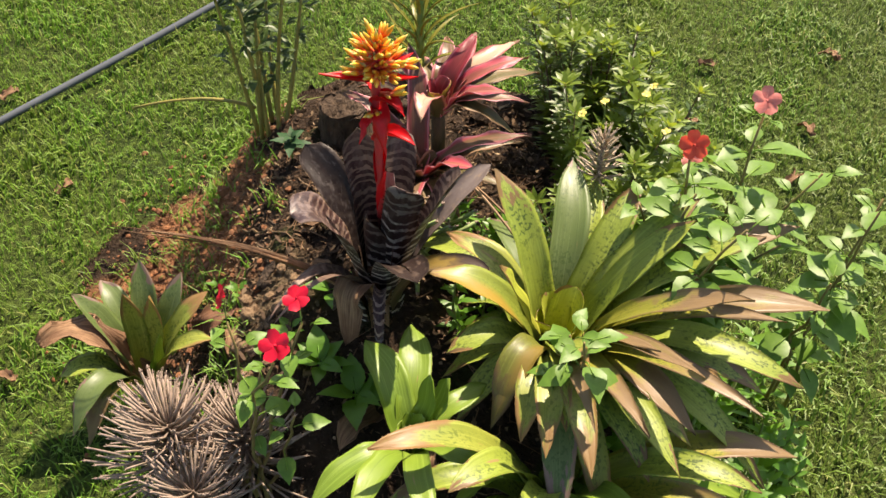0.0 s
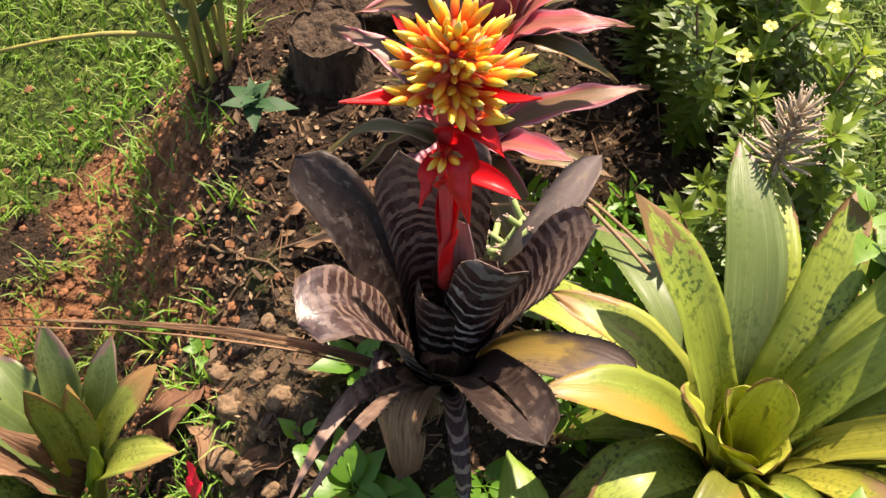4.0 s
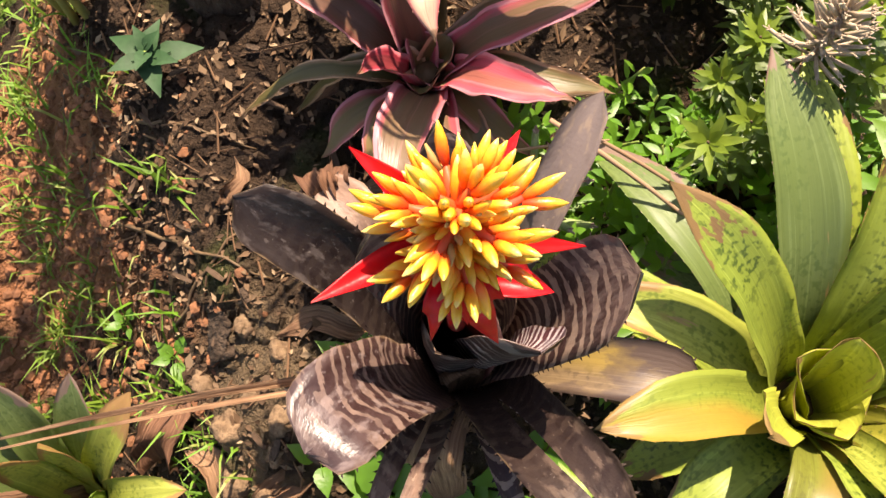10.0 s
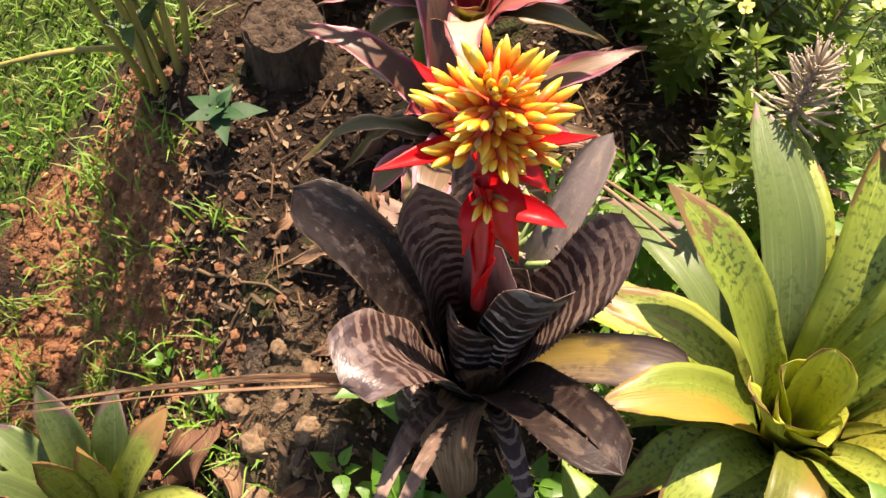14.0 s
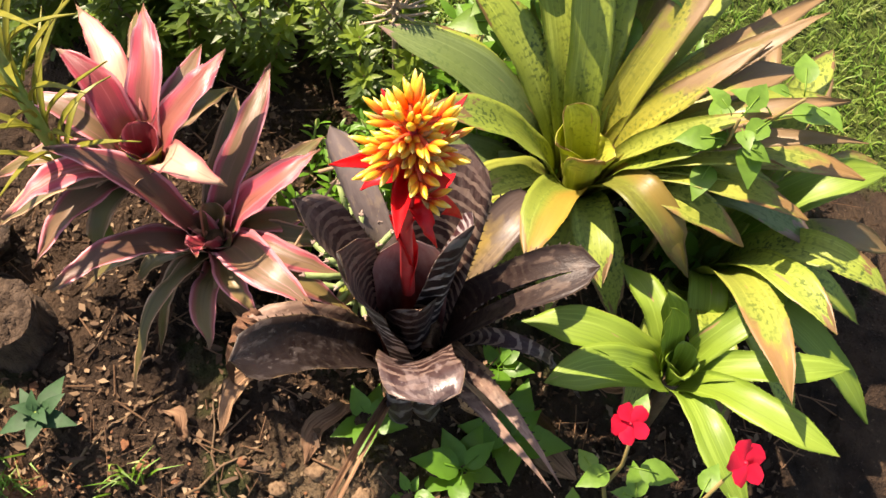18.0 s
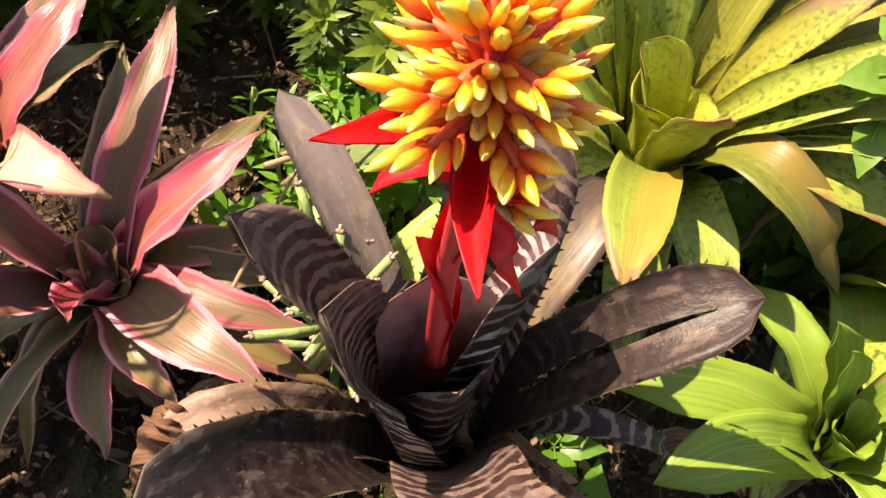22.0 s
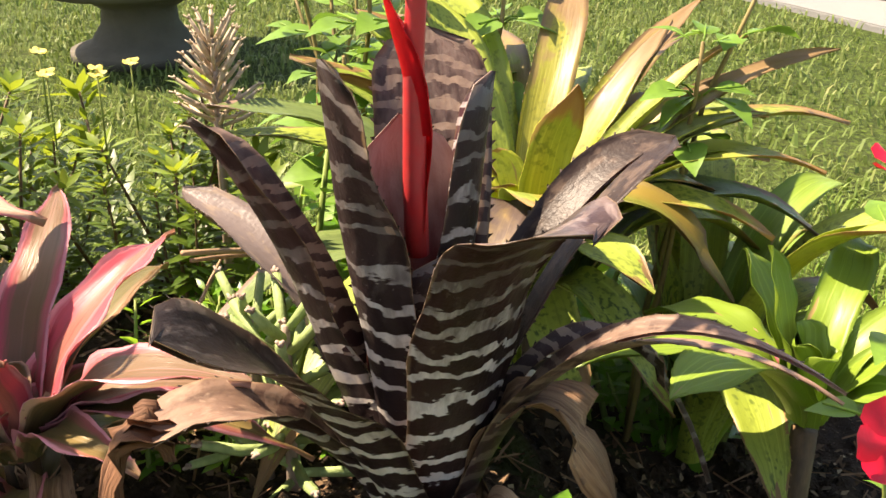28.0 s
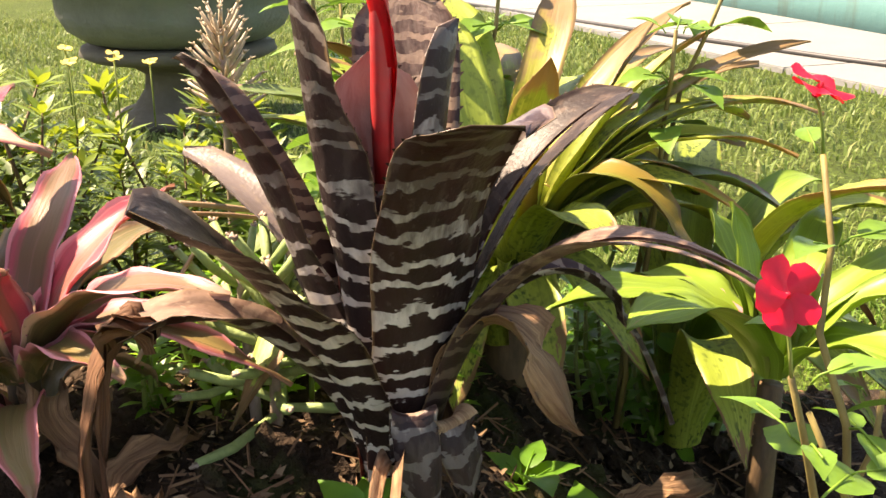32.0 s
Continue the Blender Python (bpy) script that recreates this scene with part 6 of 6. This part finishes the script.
# ---------------------------------------------------------------- lawn
def lawn_spots(n, x0, x1, y0, y1, seed, hole=None, size=1.0):
    """Spots for blades, thinning out towards the edge of the stretch."""
    cx, cy, rx, ry = (x0 + x1) / 2, (y0 + y1) / 2, (x1 - x0) / 2, (y1 - y0) / 2
    r = random.Random(seed)
    out = []
    while len(out) < n:
        x, y = r.uniform(x0, x1), r.uniform(y0, y1)
        if hole and hole[0] < x < hole[1] and hole[2] < y < hole[3]:
            n -= 1
            continue
        d = math.hypot((x - cx) / rx, (y - cy) / ry) + 0.12 * noise.noise((x * 2, y * 2, 7))
        if r.random() < smooth(0.60, 1.0, d):
            n -= 1
            continue
        b = bed(x, y)
        if b > 0.07 + 0.05 * noise.noise((x * 9, y * 9, 4)):
            continue
        if y < -1.87 + (x - 4.2) * 0.25 + 0.02:
            n -= 1
            continue
        if (x + 0.43) ** 2 / 0.05 + (y - 0.40) ** 2 / 0.06 < 1 and r.random() < 0.97:
            n -= 1
            continue
        out.append((x, y, ground_z(x, y) - 0.002, size * (0.75 + 0.5 * noise.noise((x * 4, y * 4, 9)) + 0.25)))
    return out


blades("lawn_grass", lawn_spots(190000, -2.5, 2.7, -1.9, 3.5, 21), grass_mat, "short green lawn grass", (0.018, 0.050), 0.85, 0.0017, 22)
blades("lawn_grass", lawn_spots(85000, -0.4, 8.2, -2.9, 4.6, 23, (-0.4, 1.5, -0.9, 2.3), 1.6), grass_mat, "short green lawn grass farther off", (0.014, 0.034), 0.8, 0.0024, 24)
r = random.Random(9)
tufts = []
for i in range(95):
    cx, cy = r.uniform(-0.62, -0.22), r.uniform(-0.15, 0.60)
    for k in range(r.randint(5, 22)):
        x, y = cx + r.gauss(0, 0.012), cy + r.gauss(0, 0.012)
        tufts.append((x, y, ground_z(x, y) - 0.003, 1.0))
blades("grass_tufts", tufts, grass_mat, "thin grass tufts on the bare slope", (0.02, 0.055), 1.1, 0.0016, 10)

# hose on the lawn
k = Nodes("grey_rubber")
g = k.noise(k.object_place(), 50, 3)
hose_mat = k.shade(k.mix(g, (0.10, 0.115, 0.13), (0.065, 0.075, 0.085)), 0.75, g, 0.001, 0.2)
bm = bmesh.new()
tube(bm, [(-1.9, -0.35, 0.02), (-1.45, 0.28, 0.025), (-1.02, 0.84, 0.028), (-0.81, 1.12, 0.028), (-0.56, 1.47, 0.028), (-0.2, 1.98, 0.025), (0.3, 2.7, 0.02)], 0.0095, 10)
solo("hose", bm, hose_mat, "grey rubber garden hose lying on the lawn", "hose")

# ---------------------------------------------------------------- path, pool wall and urn in the distance
k = Nodes("concrete")
place = k.object_place()
g, f = k.noise(place, 2.5, 5), k.noise(place, 60, 4)
concrete = k.shade(k.mix(g, k.mix(f, (0.178, 0.182, 0.176), (0.125, 0.127, 0.122)), (0.196, 0.201, 0.196)), 0.85, f, 0.004)
k = Nodes("turquoise_paint")
place = k.object_place()
g, f = k.noise(place, 1.8, 5, 0.65, (1, 1, 0.4)), k.noise(place, 14, 4)
paint = k.mix(g, (0.062, 0.175, 0.172), (0.085, 0.215, 0.208))
paint = k.mix(k.ramp(k.noise(place, 3.0, 5, 0.7, (1.4, 1.4, 0.25)), (0.52, 0.0), (0.68, 0.75)), paint, (0.070, 0.105, 0.085))
turquoise = k.shade(paint, 0.6, f, 0.003)
k = Nodes("white_paint")
white = k.shade(k.mix(k.noise(k.object_place(), 9, 4), (0.56, 0.54, 0.50), (0.40, 0.34, 0.28)), 0.7)
k = Nodes("pool_blue")
blue = k.shade(k.mix(k.noise(k.object_place(), 2, 3), (0.12, 0.42, 0.62), (0.20, 0.55, 0.72)), 0.3)
k = Nodes("black_rubber")
black = k.shade(k.mix(k.noise(k.object_place(), 30, 3), (0.02, 0.02, 0.02), (0.04, 0.04, 0.04)), 0.5)


def block(bm, x0, x1, y0, y1, z0, z1, bevel=0.0):
    vs = [bm.verts.new(p) for p in ((x0, y0, z0), (x1, y0, z0), (x1, y1, z0), (x0, y1, z0), (x0, y0, z1), (x1, y0, z1), (x1, y1, z1), (x0, y1, z1))]
    for q in ((0, 3, 2, 1), (4, 5, 6, 7), (0, 1, 5, 4), (1, 2, 6, 5), (2, 3, 7, 6), (3, 0, 4, 7)):
        bm.faces.new([vs[i] for i in q])
    if bevel:
        bmesh.ops.bevel(bm, geom=list(bm.edges), offset=bevel, segments=2, affect="EDGES")
    return bm


WALL_POSE = pose(4.6, -2.13, 0, 0, 0, 6.0)
PATH_POSE = pose(4.2, -1.87, 0, 0, 0, math.degrees(math.atan2(0.24, 0.97)))
for i in range(16):
    ob = solo("path_slab", block(bmesh.new(), -10.0 + i * 1.6, -8.406 + i * 1.6, -2.90, 0, -0.08, 0.025, 0.006), concrete, "sunlit pale concrete path slab", "path", "path slabs", "structure", flat=True)
    ob.matrix_world = PATH_POSE
low_wall = tagged(new("wall_pool"), "low turquoise painted wall with a pale pierced balustrade", "wall", "", "structure")
low_wall.matrix_world = WALL_POSE
part("wall_base", block(bmesh.new(), -10, 15.6, -1.160, -0.946, -0.1, 0.385, 0.006), turquoise, low_wall)
part("coping", block(bmesh.new(), -10, 15.6, -1.165, -0.942, 0.386, 0.40, 0.004), turquoise, low_wall)
part("pool_side", block(bmesh.new(), -10, 15.6, -1.320, -1.220, 0.0, 1.1), blue, low_wall)
post = None
for i in range(70):
    bm = block(bmesh.new(), -0.022, 0.022, -1.100, -1.000, 0.401, 0.70, 0.004)
    if post is None:
        post = part("baluster", bm, white, low_wall)
        bm2 = bmesh.new()
        n = 20
        for ring_r in (0.075, 0.105):
            for y in (-1.085, -1.015):
                for j in range(n):
                    bm2.verts.new((0.18 + ring_r * math.cos(2 * math.pi * j / n), y, 0.55 + ring_r * 1.3 * math.sin(2 * math.pi * j / n)))
        bm2.verts.ensure_lookup_table()
        V = bm2.verts
        for j in range(n):
            q = (j + 1) % n
            bm2.faces.new((V[j], V[q], V[2 * n + q], V[2 * n + j]))
            bm2.faces.new((V[n + j], V[n + q], V[3 * n + q], V[3 * n + j]))
            bm2.faces.new((V[j], V[j + n], V[q + n], V[q]))
            bm2.faces.new((V[2 * n + j], V[2 * n + q], V[3 * n + q], V[3 * n + j]))
        hoop = part("ring", bm2, white, low_wall)
        post.location.x, hoop.location.x = -9.9, -9.9
    else:
        bm.free()
        again(post, Matrix.Translation((-9.9 + i * 0.36, 0, 0)), low_wall)
        again(hoop, Matrix.Translation((-9.9 + i * 0.36, 0, 0)), low_wall)
part("rail", block(bmesh.new(), -10, 15.6, -1.120, -0.980, 0.702, 0.77, 0.006), white, low_wall)
bm = bmesh.new()
tube(bm, [(1.6, -3.45, 0.035), (3.3, -2.62, 0.036), (3.95, -2.30, 0.036), (5.0, -1.86, 0.038), (6.2, -1.45, 0.03), (8.0, -0.9, 0.02)], 0.013, 8)
solo("cable", bm, black, "black cable lying across the concrete path", "cable")

k = Nodes("urn_stone")
place = k.object_place()
g, f = k.noise(place, 5, 5, 0.65), k.noise(place, 40, 4)
stone = k.mix(k.ramp(g, (0.35, 0.0), (0.65, 1.0)), (0.115, 0.125, 0.108), (0.17, 0.178, 0.152))
urn_paint = k.shade(k.mix(k.ramp(k.noise(place, 6, 4, 0.6, (1, 1, 0.3)), (0.55, 0.0), (0.7, 0.6)), stone, (0.13, 0.17, 0.14)), 0.75, f, 0.005)
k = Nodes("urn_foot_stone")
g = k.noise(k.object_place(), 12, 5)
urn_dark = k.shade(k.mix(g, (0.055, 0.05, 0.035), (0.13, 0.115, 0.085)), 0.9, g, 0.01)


def turned(profile, sides=40):
    bm = bmesh.new()
    rings = [[bm.verts.new((r * math.cos(2 * math.pi * j / sides), r * math.sin(2 * math.pi * j / sides), z)) for j in range(sides)] for r, z in profile]
    for a, b in zip(rings, rings[1:]):
        for j in range(sides):
            bm.faces.new((a[j], a[(j + 1) % sides], b[(j + 1) % sides], b[j]))
    return bm


urn = thing("garden_urn", (3.12, 0.57, 0.0), "wide pale green stone urn planted with magenta flowers", "urn")
part("bowl", turned([(0.24, 0.275), (0.31, 0.29), (0.37, 0.33), (0.40, 0.385), (0.405, 0.44), (0.425, 0.452), (0.425, 0.50), (0.40, 0.505), (0.385, 0.47), (0.10, 0.45), (0.0, 0.45)]), urn_paint, urn)
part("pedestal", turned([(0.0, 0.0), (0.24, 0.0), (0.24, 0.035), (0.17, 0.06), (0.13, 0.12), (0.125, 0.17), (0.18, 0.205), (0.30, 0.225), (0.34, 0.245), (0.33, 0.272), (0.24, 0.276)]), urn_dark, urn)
planting = [shoot_mesh(22, 0.10, 0.035, 0.016, [green_stem, shade_leaf], s, 1.4) for s in (61, 62)]
for i in range(60):
    a, q = rng.random() * 6.3, 0.36 * math.sqrt(rng.random())
    o = new("leafy_shoot", rng.choice(planting))
    o.parent = urn
    o.matrix_basis = Matrix.Translation((q * math.cos(a), q * math.sin(a), 0.45)) @ pose(0, 0, 0, rng.uniform(-20, 20), rng.uniform(-20, 20), rng.random() * 360)
for i in range(34):
    a, q = rng.random() * 6.3, 0.38 * math.sqrt(rng.random())
    bloom(urn, (q * math.cos(a), q * math.sin(a), 0.535 + 0.05 * rng.random()), (-0.8, rng.uniform(-0.4, 0.4), 0.6), 0.052, magenta_petal, "magenta flower")

# clipped hedge and trees that close the far side of the garden


def hedge(name, x0, y0, x1, y1, depth, height, n, size, seed, label):
    r = random.Random(seed)
    bm = bmesh.new()
    vs, fs = [], []
    L = math.hypot(x1 - x0, y1 - y0)
    for i in range(n):
        t, q, z = r.random(), r.uniform(-0.5, 0.5) * depth, height * r.random() ** 0.8
        x = x0 + (x1 - x0) * t - (y1 - y0) / L * q
        y = y0 + (y1 - y0) * t + (x1 - x0) / L * q
        a, e = r.random() * 6.3, r.uniform(-0.6, 0.8)
        d, w = Vector((math.cos(a) * math.cos(e), math.sin(a) * math.cos(e), math.sin(e))), Vector((-math.sin(a), math.cos(a), 0.2))
        p = Vector((x, y, z + 0.05 * noise.noise((x, y, 0))))
        s = size * (0.6 + 0.8 * r.random())
        i0 = len(vs)
        vs += [p[:], (p + d * s * 0.5 + w * s * 0.3)[:], (p + d * s)[:], (p + d * s * 0.5 - w * s * 0.3)[:]]
        fs.append((i0, i0 + 1, i0 + 2, i0 + 3))
    me = bpy.data.meshes.new(name)
    me.from_pydata(vs, [], fs)
    me.materials.append(shade_leaf)
    bm.free()
    return tagged(new(name, me), label, "hedge", "", "stuff")


hedge("far_hedge", 14, 0.5, 9, 9, 1.0, 1.6, 14000, 0.12, 71, "dark green hedge at the far side of the lawn")
hedge("far_hedge", -9, 9, 9, 9, 1.0, 1.6, 14000, 0.14, 72, "dark green hedge behind the lawn")
